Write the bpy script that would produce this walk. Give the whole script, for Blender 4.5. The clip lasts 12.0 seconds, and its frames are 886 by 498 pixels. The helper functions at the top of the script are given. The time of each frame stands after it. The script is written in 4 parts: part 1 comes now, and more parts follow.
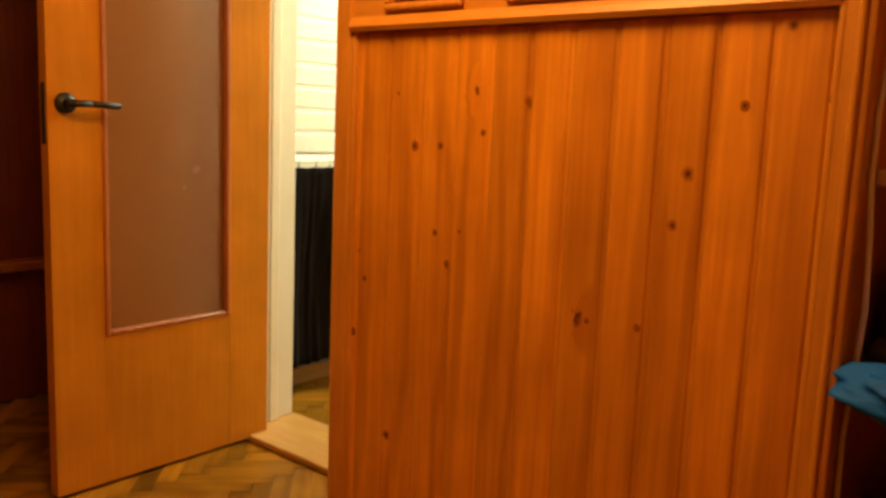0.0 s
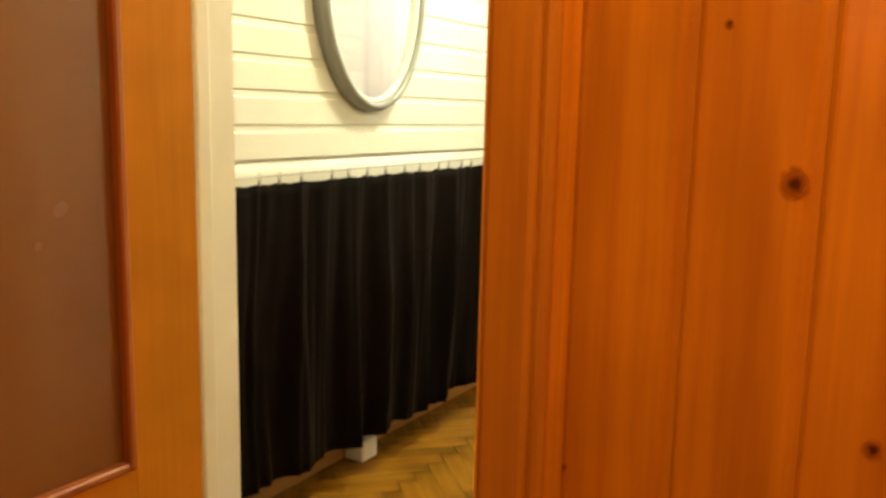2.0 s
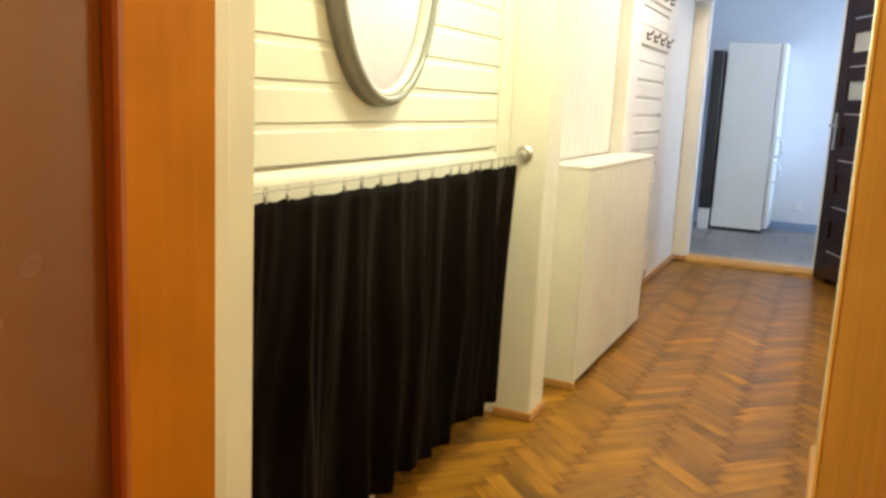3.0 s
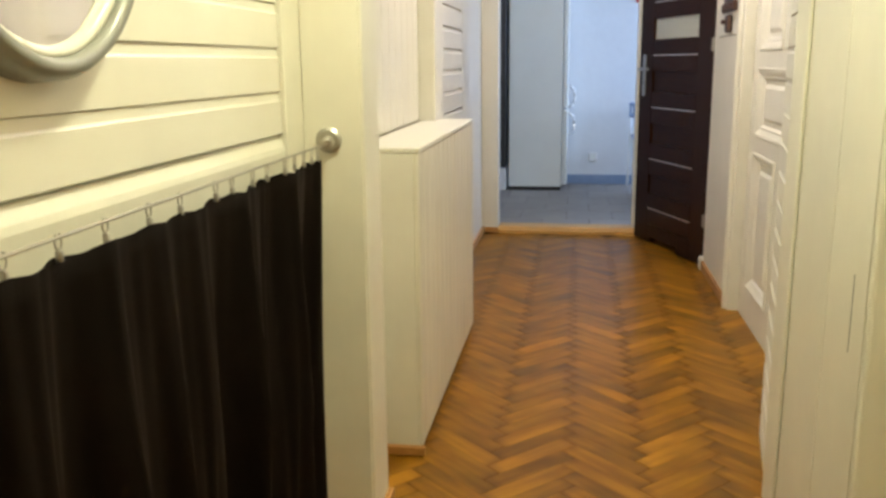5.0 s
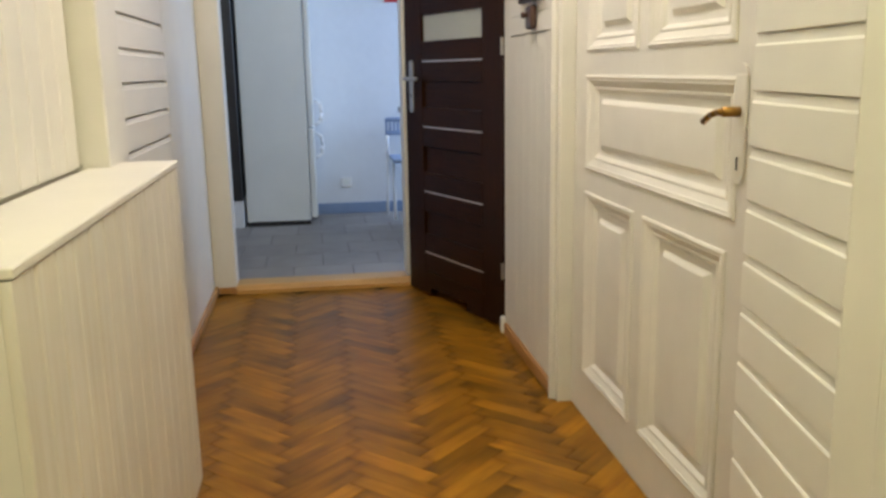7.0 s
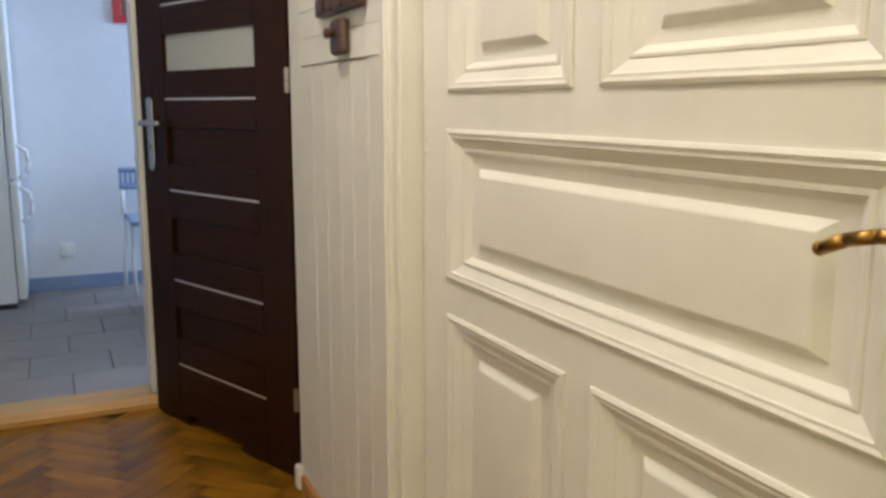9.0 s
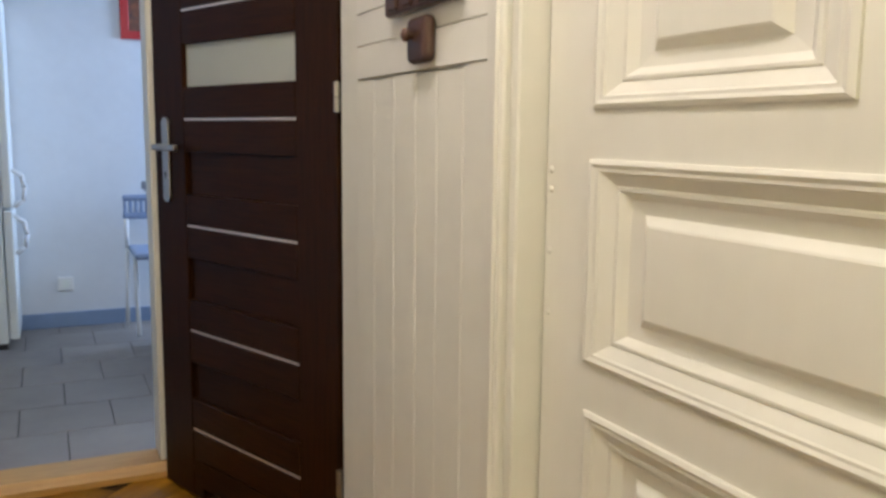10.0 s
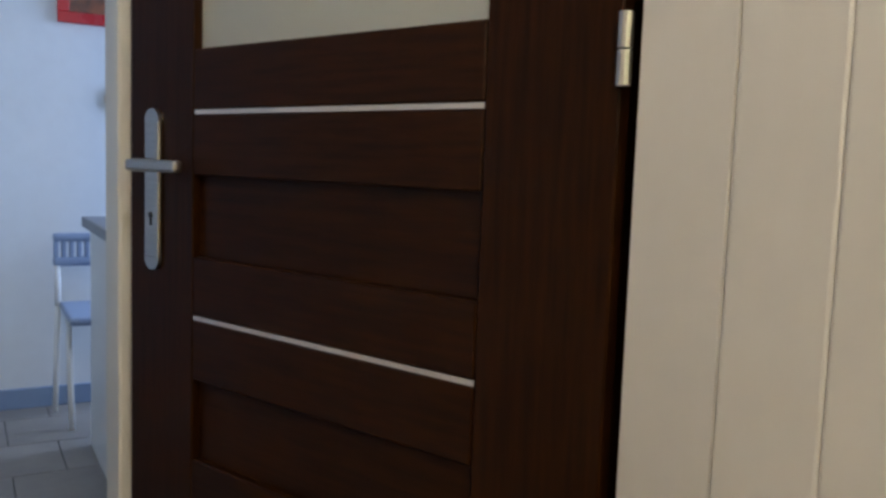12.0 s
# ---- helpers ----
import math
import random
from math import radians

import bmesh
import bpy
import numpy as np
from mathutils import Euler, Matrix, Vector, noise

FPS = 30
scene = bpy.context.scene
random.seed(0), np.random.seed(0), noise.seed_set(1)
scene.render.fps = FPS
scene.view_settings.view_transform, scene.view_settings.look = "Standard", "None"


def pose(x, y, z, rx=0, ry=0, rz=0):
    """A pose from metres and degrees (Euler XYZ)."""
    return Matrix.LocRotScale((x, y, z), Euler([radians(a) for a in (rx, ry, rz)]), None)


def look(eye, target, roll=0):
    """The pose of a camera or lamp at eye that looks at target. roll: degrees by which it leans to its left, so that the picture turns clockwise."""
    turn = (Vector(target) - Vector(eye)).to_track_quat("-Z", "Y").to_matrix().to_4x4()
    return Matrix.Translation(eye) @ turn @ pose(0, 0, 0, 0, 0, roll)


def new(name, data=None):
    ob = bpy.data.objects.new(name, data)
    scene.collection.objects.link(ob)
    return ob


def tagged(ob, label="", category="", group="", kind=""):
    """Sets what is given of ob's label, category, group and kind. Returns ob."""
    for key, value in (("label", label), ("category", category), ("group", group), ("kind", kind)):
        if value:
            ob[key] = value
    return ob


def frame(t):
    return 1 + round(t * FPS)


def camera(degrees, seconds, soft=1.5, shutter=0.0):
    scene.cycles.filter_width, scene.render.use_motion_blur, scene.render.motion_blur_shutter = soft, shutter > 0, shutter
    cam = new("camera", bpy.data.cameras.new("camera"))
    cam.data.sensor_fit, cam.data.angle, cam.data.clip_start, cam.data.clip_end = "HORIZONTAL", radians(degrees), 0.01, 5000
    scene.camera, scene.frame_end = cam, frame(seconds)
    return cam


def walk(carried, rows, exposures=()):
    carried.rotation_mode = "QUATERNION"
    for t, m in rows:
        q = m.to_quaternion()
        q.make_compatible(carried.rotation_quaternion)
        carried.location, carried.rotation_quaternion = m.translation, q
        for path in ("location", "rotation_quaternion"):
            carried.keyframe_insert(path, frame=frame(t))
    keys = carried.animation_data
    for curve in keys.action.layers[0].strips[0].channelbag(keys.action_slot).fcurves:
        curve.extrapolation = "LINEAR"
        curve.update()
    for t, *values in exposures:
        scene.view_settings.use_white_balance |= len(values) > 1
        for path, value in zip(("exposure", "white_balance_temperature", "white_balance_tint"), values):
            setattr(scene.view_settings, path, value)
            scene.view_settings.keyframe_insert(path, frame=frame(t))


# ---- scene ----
PATH = [
    (0, 1.410, -0.405, 1.094, 39.75, -8.43, 2.30),
    (0.5, 1.129, -0.269, 1.110, 34.50, -7.77, 2.80),
    (1, 0.893, -0.149, 1.115, 31.97, -8.67, 1.64),
    (1.5, 0.604, 0.075, 1.103, 31.22, -8.88, 1.71),
    (2, 0.356, 0.274, 1.089, 30.78, -9.17, 1.25),
    (2.5, 0.093, 0.418, 1.116, 27.86, -9.55, 2.19),
    (4.3, -0.437, 0.992, 1.100, 14.51, -11.23, 0.30),
    (4.5, -0.481, 1.149, 1.086, 12.45, -11.41, -0.21),
    (5, -0.528, 1.437, 1.102, 9.07, -12.41, -0.67),
    (5.5, -0.585, 1.731, 1.090, 5.42, -12.60, -1.44),
    (6, -0.631, 2.027, 1.098, 0.98, -12.93, -1.29),
    (6.5, -0.648, 2.353, 1.104, -3.72, -12.71, -1.24),
    (7, -0.599, 2.670, 1.090, -8.32, -11.94, -0.99),
    (7.5, -0.593, 2.954, 1.086, -14.61, -11.09, -0.32),
    (7.7, -0.576, 3.037, 1.101, -16.86, -10.99, -0.38),
    (9.3, -0.461, 3.851, 1.110, -25.59, -9.21, 0.08),
    (9.5, -0.467, 3.922, 1.105, -25.68, -8.82, 0.03),
    (10, -0.460, 4.188, 1.101, -25.20, -7.80, 0.61),
    (10.5, -0.425, 4.513, 1.096, -25.51, -6.37, 1.30),
    (11, -0.395, 4.853, 1.083, -26.33, -5.39, 1.56),
    (11.5, -0.415, 5.074, 1.084, -28.34, -5.57, 0.55),
    (12, -0.389, 5.439, 1.065, -29.63, -5.54, 2.01),
]
cam = camera(55.3, 12.0, soft=3.0)


def carried(x, y, z, yaw, pitch, roll):
    return pose(x, y, z, 0, 0, yaw) @ pose(0, 0, 0, 90 + pitch) @ pose(0, 0, 0, 0, 0, roll)


walk(cam, [(r[0], carried(*r[1:])) for r in PATH],
     [(0.0, 0.66), (0.5, 0.48), (1.5, 0.36), (2.5, 0.42), (4.4, 0.0), (5.5, -0.12), (6.5, -0.27), (7.5, -0.27), (9.5, -0.32), (11.0, -0.20), (12.0, -0.52)])

# ---- light ----
world = bpy.data.worlds.new("world")
scene.world = world
world.use_nodes = True
wn = world.node_tree
sky = wn.nodes.new("ShaderNodeTexSky")
sky.sky_type, sky.sun_disc = "NISHITA", False
sky.sun_elevation, sky.sun_rotation = radians(35), radians(70)
wn.links.new(sky.outputs[0], wn.nodes["Background"].inputs[0])
wn.nodes["Background"].inputs[1].default_value = 0.1


def lamp(name, kind, at, power, colour, size=0.2, size_y=0.0, aim=None):
    data = bpy.data.lights.new(name, kind)
    data.energy, data.color = power, colour
    if kind == "AREA":
        data.size = size
        if size_y:
            data.shape, data.size_y = "RECTANGLE", size_y
    else:
        data.shadow_soft_size = size
    ob = new(name, data)
    ob.matrix_world = look(at, aim) if aim else Matrix.Translation(at)
    return ob


HALL_LAMP_1, HALL_LAMP_2, ROOM_LAMP = (-0.54, 2.58, 2.02), (-0.42, 4.85, 2.42), (0.46, 0.26, 2.0)
lamp("hall_bulb", "POINT", HALL_LAMP_1, 52, (0.93, 0.94, 0.60), 0.08)
lamp("hall_bulb_far", "POINT", HALL_LAMP_2, 60, (1.0, 0.92, 0.90), 0.08)
lamp("room_bulb", "POINT", ROOM_LAMP, 37, (1.0, 0.52, 0.13), 0.28)
lamp("window_daylight", "AREA", (1.86, 8.80, 1.55), 82, (0.46, 0.64, 1.0), 0.80, 1.3, (-1, 8.45, 1.2))

# ---- materials ----


def material(name, colour, rough=0.5, metal=0.0, grain=0.0, grain_size=40.0, stain=0.0, stain_size=3.0, bump=0.0, stretch=(1, 1, 1),
             colour_b=None, coat=0.0, sheen=0.0, transmission=0.0, rnd=0.0, spec=0.5):
    m = bpy.data.materials.new(name)
    m.use_nodes = True
    nt = m.node_tree
    N, L = nt.nodes, nt.links
    b = N["Principled BSDF"]
    b.inputs["Roughness"].default_value, b.inputs["Metallic"].default_value = rough, metal
    b.inputs["Coat Weight"].default_value, b.inputs["Sheen Weight"].default_value = coat, sheen
    b.inputs["Coat Roughness"].default_value = 0.12
    b.inputs["Sheen Tint"].default_value = (0.55, 0.34, 0.22, 1)
    b.inputs["Transmission Weight"].default_value = transmission
    b.inputs["Specular IOR Level"].default_value = spec
    tc = N.new("ShaderNodeTexCoord")
    oi = N.new("ShaderNodeObjectInfo")
    mul = N.new("ShaderNodeMath")
    mul.operation = "MULTIPLY"
    mul.inputs[1].default_value = 37.0
    L.new(oi.outputs["Random"], mul.inputs[0])
    shift = N.new("ShaderNodeVectorMath")
    shift.operation = "ADD"
    L.new(tc.outputs["Object"], shift.inputs[0])
    L.new(mul.outputs[0], shift.inputs[1])
    mp = N.new("ShaderNodeMapping")
    mp.inputs["Scale"].default_value = stretch
    L.new(shift.outputs[0], mp.inputs[0])

    def noise_at(size, detail, src):
        n = N.new("ShaderNodeTexNoise")
        n.inputs["Scale"].default_value, n.inputs["Detail"].default_value = size, detail
        n.inputs["Roughness"].default_value = 0.6
        L.new(src, n.inputs["Vector"])
        return n.outputs["Fac"]

    g = noise_at(grain_size, 5, mp.outputs[0])
    s = noise_at(stain_size, 3, shift.outputs[0])
    cb = colour_b or tuple(c * 0.6 for c in colour)
    ramp = N.new("ShaderNodeMix")
    ramp.data_type = "RGBA"
    ramp.inputs["A"].default_value, ramp.inputs["B"].default_value = (*colour, 1), (*cb, 1)
    rg = N.new("ShaderNodeMapRange")
    rg.inputs["From Min"].default_value, rg.inputs["From Max"].default_value = 0.35, 0.7
    rg.inputs["To Max"].default_value = grain
    L.new(g, rg.inputs["Value"])
    L.new(rg.outputs[0], ramp.inputs["Factor"])
    hsv = N.new("ShaderNodeHueSaturation")
    L.new(ramp.outputs["Result"], hsv.inputs["Color"])
    mr = N.new("ShaderNodeMapRange")
    mr.inputs["From Min"].default_value, mr.inputs["From Max"].default_value = 0.3, 0.7
    mr.inputs["To Min"].default_value, mr.inputs["To Max"].default_value = 1 - stain, 1 + stain * 0.4
    L.new(s, mr.inputs["Value"])
    vary = N.new("ShaderNodeMath")
    vary.operation = "MULTIPLY_ADD"
    L.new(oi.outputs["Random"], vary.inputs[0])
    vary.inputs[1].default_value = rnd
    vary.inputs[2].default_value = 1 - rnd / 2
    val = N.new("ShaderNodeMath")
    val.operation = "MULTIPLY"
    L.new(mr.outputs[0], val.inputs[0])
    L.new(vary.outputs[0], val.inputs[1])
    L.new(val.outputs[0], hsv.inputs["Value"])
    L.new(hsv.outputs[0], b.inputs["Base Color"])
    rr = N.new("ShaderNodeMapRange")
    rr.inputs["To Min"].default_value, rr.inputs["To Max"].default_value = max(rough - 0.08, 0.02), min(rough + 0.10, 1)
    L.new(s, rr.inputs["Value"])
    L.new(rr.outputs[0], b.inputs["Roughness"])
    if bump:
        bp = N.new("ShaderNodeBump")
        bp.inputs["Strength"].default_value, bp.inputs["Distance"].default_value = bump, 0.003
        L.new(g, bp.inputs["Height"])
        L.new(bp.outputs[0], b.inputs["Normal"])
    return m


def add_knots(m, colour, scale, size=0.09, part_of=0.5):
    """Irregular dark knots of several sizes, and broad flame grain, in a wood that is made by material()."""
    nt = m.node_tree
    N, L = nt.nodes, nt.links

    def math_node(op, a, b):
        n = N.new("ShaderNodeMath")
        n.operation = op
        for sock, v in ((n.inputs[0], a), (n.inputs[1], b)):
            if isinstance(v, (int, float)):
                sock.default_value = v
            else:
                L.new(v, sock)
        return n.outputs[0]

    def blend(fac, a, rgb):
        n = N.new("ShaderNodeMix")
        n.data_type = "RGBA"
        n.inputs["B"].default_value = (*rgb, 1)
        L.new(fac, n.inputs["Factor"])
        L.new(a, n.inputs["A"])
        return n.outputs["Result"]

    def ramp(value, lo, hi, a, b):
        n = N.new("ShaderNodeMapRange")
        for k, w in (("From Min", lo), ("From Max", hi), ("To Min", a), ("To Max", b)):
            if isinstance(w, (int, float)):
                n.inputs[k].default_value = w
            else:
                L.new(w, n.inputs[k])
        L.new(value, n.inputs["Value"])
        return n.outputs[0]

    hsv = [n for n in N if n.bl_idname == "ShaderNodeHueSaturation"][0]
    b = N["Principled BSDF"]
    at = [n for n in N if n.bl_idname == "ShaderNodeVectorMath"][0].outputs[0]
    split, flat = N.new("ShaderNodeSeparateXYZ"), N.new("ShaderNodeCombineXYZ")
    L.new(at, split.inputs[0])
    wob = N.new("ShaderNodeTexNoise")
    wob.inputs["Scale"].default_value, wob.inputs["Detail"].default_value = 55, 2
    L.new(at, wob.inputs["Vector"])
    off = math_node("MULTIPLY", math_node("SUBTRACT", wob.outputs["Fac"], 0.5), 0.022)
    L.new(math_node("ADD", split.outputs["X"], off), flat.inputs["X"])
    L.new(math_node("ADD", math_node("MULTIPLY", split.outputs["Z"], 0.62), off), flat.inputs["Y"])
    v = N.new("ShaderNodeTexVoronoi")
    v.voronoi_dimensions = "2D"
    v.inputs["Scale"].default_value = scale
    L.new(flat.outputs[0], v.inputs["Vector"])
    sep = N.new("ShaderNodeSeparateColor")
    L.new(v.outputs["Color"], sep.inputs[0])
    here = math_node("LESS_THAN", sep.outputs[0], part_of)
    reach = math_node("MULTIPLY_ADD", sep.outputs[1], size * 1.3)
    reach.node.inputs[2].default_value = size * 0.35
    # flame grain: bands that bow round the knots
    near = math_node("MULTIPLY", ramp(v.outputs["Distance"], 0.0, math_node("MULTIPLY", reach, 4.5), 1.0, 0.0), here)
    wave = N.new("ShaderNodeTexWave")
    wave.wave_type, wave.bands_direction = "BANDS", "X"
    for k, w in (("Scale", 3.6), ("Distortion", 7.0), ("Detail", 2.5), ("Detail Scale", 2.2)):
        wave.inputs[k].default_value = w
    wv = N.new("ShaderNodeCombineXYZ")
    L.new(math_node("ADD", split.outputs["X"], math_node("MULTIPLY", near, 0.05)), wv.inputs["X"])
    L.new(split.outputs["Y"], wv.inputs["Y"])
    L.new(math_node("MULTIPLY", split.outputs["Z"], 0.16), wv.inputs["Z"])
    L.new(wv.outputs[0], wave.inputs["Vector"])
    col = blend(ramp(wave.outputs["Fac"], 0.5, 1.0, 0.0, 0.34), hsv.outputs[0], tuple(0.5 * c + 0.5 * k for c, k in zip((0.46, 0.12, 0.008), colour)))
    col = blend(math_node("MULTIPLY", near, 0.35), col, (0.50, 0.13, 0.008))
    core = math_node("MULTIPLY", ramp(v.outputs["Distance"], math_node("MULTIPLY", reach, 0.4), reach, 1.0, 0.0), here)
    col = blend(core, col, colour)
    L.new(col, b.inputs["Base Color"])
    return m


M_WHITE = material("white_gloss_paint", (0.75, 0.72, 0.635), 0.37, grain=0.10, grain_size=9, stain=0.06, stain_size=5, bump=0.10, stretch=(8, 8, 0.7), colour_b=(0.66, 0.62, 0.52))
M_CLAP = material("white_board_paint", (0.77, 0.74, 0.665), 0.38, grain=0.08, grain_size=7, stain=0.05, stain_size=4, bump=0.08, stretch=(6, 0.8, 8), colour_b=(0.68, 0.65, 0.55), rnd=0.04)
M_WALL = material("cream_wall_paint", (0.74, 0.71, 0.62), 0.6, grain=0.06, grain_size=30, stain=0.05, stain_size=2, bump=0.06)
# greyer than the walls to cut bounced light from the unseen ceiling
M_CEIL = material("ceiling_greyed", (0.60, 0.58, 0.53), 0.8, grain=0.05, grain_size=30, stain=0.03, bump=0.05)
M_KWALL = material("kitchen_wall_paint", (0.72, 0.74, 0.76), 0.65, grain=0.08, grain_size=18, stain=0.07, stain_size=1.7, bump=0.08)
M_PINE = add_knots(material("pine_varnish", (0.80, 0.315, 0.024), 0.34, grain=0.75, grain_size=5, stain=0.18, stain_size=4, bump=0.06, stretch=(14, 14, 0.55),
                            colour_b=(0.58, 0.175, 0.010), coat=0.6, rnd=0.24), (0.15, 0.028, 0.004), 7.5, 0.050, 0.16)


def knot_material():
    """A dark knot heart that fades into the board round it."""
    m = bpy.data.materials.new("pine_knot")
    m.use_nodes = True
    N, L = m.node_tree.nodes, m.node_tree.links
    b = N["Principled BSDF"]
    b.inputs["Roughness"].default_value = 0.34
    b.inputs["Coat Weight"].default_value = 0.4
    tc, oi = N.new("ShaderNodeTexCoord"), N.new("ShaderNodeObjectInfo")
    ns = N.new("ShaderNodeTexNoise")
    ns.noise_dimensions = "4D"
    ns.inputs["Scale"].default_value = 2.4
    L.new(tc.outputs["Object"], ns.inputs["Vector"])
    L.new(oi.outputs["Random"], ns.inputs["W"])
    ln = N.new("ShaderNodeVectorMath")
    ln.operation = "LENGTH"
    flat = N.new("ShaderNodeVectorMath")
    flat.operation = "MULTIPLY"
    flat.inputs[1].default_value = (1, 0, 1)
    L.new(tc.outputs["Object"], flat.inputs[0])
    L.new(flat.outputs[0], ln.inputs[0])
    add = N.new("ShaderNodeMath")
    add.operation = "MULTIPLY_ADD"
    add.inputs[1].default_value = 0.45
    L.new(ns.outputs["Fac"], add.inputs[0])
    L.new(ln.outputs["Value"], add.inputs[2])
    col = N.new("ShaderNodeValToRGB")
    col.color_ramp.elements[0].position, col.color_ramp.elements[0].color = 0.40, (0.10, 0.018, 0.003, 1)
    col.color_ramp.elements[1].position, col.color_ramp.elements[1].color = 0.66, (0.58, 0.170, 0.010, 1)
    L.new(add.outputs[0], col.inputs["Fac"])
    L.new(col.outputs["Color"], b.inputs["Base Color"])
    fade = N.new("ShaderNodeMapRange")
    for k, w in (("From Min", 0.46), ("From Max", 1.0), ("To Min", 0.92), ("To Max", 0.0)):
        fade.inputs[k].default_value = w
    L.new(add.outputs[0], fade.inputs["Value"])
    L.new(fade.outputs[0], b.inputs["Alpha"])
    return m


M_KNOT = knot_material()
M_CAB = material("streaked_cabinet_paint", (0.75, 0.72, 0.635), 0.42, grain=0.38, grain_size=6, stain=0.08, stain_size=5, bump=0.12, stretch=(9, 9, 0.35), colour_b=(0.55, 0.47, 0.30), rnd=0.06)
M_PINE_EDGE = material("pine_moulding", (0.68, 0.28, 0.035), 0.36, grain=0.6, grain_size=6, stain=0.12, stain_size=5, bump=0.05, stretch=(12, 12, 0.6), colour_b=(0.45, 0.15, 0.02), coat=0.2)
M_PINE_RAIL = material("pine_rail", (0.68, 0.28, 0.035), 0.36, grain=0.6, grain_size=6, stain=0.12, stain_size=5, bump=0.05, stretch=(0.6, 12, 12), colour_b=(0.45, 0.15, 0.02), coat=0.2)
M_LINING = material("matt_pine_lining", (0.88, 0.45, 0.09), 0.8, grain=0.6, grain_size=6, stain=0.12, stretch=(12, 12, 0.6), colour_b=(0.74, 0.36, 0.08), spec=0.0)
M_DOORWOOD = material("door_veneer", (0.58, 0.225, 0.018), 0.45, grain=0.55, grain_size=5, stain=0.16, stain_size=4, bump=0.04, stretch=(12, 12, 0.5), colour_b=(0.46, 0.165, 0.010), spec=0.05)
M_BEAD = material("door_bead", (0.42, 0.13, 0.03), 0.4, grain=0.5, grain_size=6, stain=0.1, stretch=(10, 10, 1), colour_b=(0.28, 0.07, 0.015))
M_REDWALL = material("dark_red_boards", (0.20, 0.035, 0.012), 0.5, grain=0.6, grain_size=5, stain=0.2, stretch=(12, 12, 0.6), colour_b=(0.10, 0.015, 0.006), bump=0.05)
M_WENGE = material("wenge_veneer", (0.031, 0.0094, 0.0016), 0.38, grain=0.9, grain_size=7, stain=0.15, stain_size=5, bump=0.07, stretch=(1.0, 1.0, 14), colour_b=(0.011, 0.0031, 0.0007), spec=0.10)
M_WENGE_V = material("wenge_veneer_upright", (0.031, 0.0094, 0.0016), 0.38, grain=0.9, grain_size=7, stain=0.15, stain_size=5, bump=0.07, stretch=(14, 14, 0.8), colour_b=(0.011, 0.0031, 0.0007), spec=0.10)
M_STEEL = material("brushed_steel", (0.52, 0.50, 0.46), 0.34, 1.0, grain=0.3, grain_size=30, stretch=(1, 1, 8), bump=0.03)
M_STRIP = material("satin_inlay", (0.62, 0.57, 0.52), 0.3, 0.6, grain=0.1)
M_BRASS = material("worn_brass", (0.36, 0.20, 0.05), 0.34, 1.0, grain=0.6, grain_size=25, colour_b=(0.22, 0.12, 0.03))
M_BLACK = material("black_iron", (0.014, 0.012, 0.011), 0.45, grain=0.2, bump=0.05)
# near-black wall colour that stands in for the darkness of the side room
M_DARK = material("unlit_room_black", (0.02, 0.017, 0.015), 0.8)
M_CURTAIN = material("dark_brown_velvet", (0.0046, 0.0028, 0.0019), 0.9, grain=0.5, grain_size=25, stain=0.2, stain_size=6, stretch=(3, 3, 0.6), sheen=0.025, bump=0.1, colour_b=(0.0030, 0.0019, 0.0013), spec=0.06)
M_FRAME = material("grey_mirror_frame", (0.25, 0.25, 0.235), 0.35, grain=0.2, grain_size=15, stain=0.08, coat=0.2)
M_FRAME_IN = material("silver_mirror_lip", (0.70, 0.68, 0.62), 0.25, grain=0.1)
M_MIRROR = material("mirror_silver", (0.90, 0.90, 0.88), 0.02, 1.0)
M_FROST = material("frosted_glass", (0.80, 0.82, 0.74), 0.42, grain=0.06, grain_size=6, stain=0.05, transmission=0.55)
M_FROST_ROOM = material("brown_frosted_glass", (0.25, 0.105, 0.036), 0.24, grain=0.05, grain_size=6, coat=0.12, spec=0.5)
M_FRIDGE = material("fridge_enamel", (0.80, 0.82, 0.77), 0.33, grain=0.04, grain_size=60, stain=0.04)
M_PLASTIC_W = material("white_plastic", (0.78, 0.78, 0.76), 0.35)
M_CHAIR = material("blue_grey_plastic", (0.24, 0.31, 0.45), 0.4, grain=0.1)
M_BLUE = material("blue_fabric", (0.0, 0.15, 0.95), 0.75, grain=0.35, grain_size=60, stain=0.2, bump=0.3)
M_GREYTOP = material("grey_worktop", (0.20, 0.21, 0.24), 0.45, grain=0.4, grain_size=60)
M_RED = material("red_frame_lacquer", (0.50, 0.012, 0.02), 0.3, grain=0.1)
M_BROWN = material("carved_brown_wood", (0.075, 0.030, 0.016), 0.38, grain=0.6, grain_size=20, bump=0.15, colour_b=(0.035, 0.013, 0.008), coat=0.15)
M_SKIRT = material("oak_skirting", (0.48, 0.24, 0.07), 0.4, grain=0.6, grain_size=6, stretch=(8, 0.8, 8), colour_b=(0.32, 0.14, 0.03), bump=0.05)
M_SKIRT_B = material("blue_grey_skirting", (0.22, 0.30, 0.44), 0.45, grain=0.15, stain=0.1)
M_THRESH = material("threshold_board", (0.60, 0.34, 0.10), 0.4, grain=0.6, grain_size=6, stain=0.15, stretch=(0.8, 10, 10), colour_b=(0.42, 0.21, 0.05), bump=0.06)
M_PARQ = material("oak_parquet", (0.36, 0.160, 0.010), 0.36, grain=0.75, grain_size=3.2, stain=0.65, stain_size=1.9, bump=0.03, stretch=(1.0, 9, 9), colour_b=(0.17, 0.058, 0.003), coat=0.0, rnd=0.34, spec=0.19)


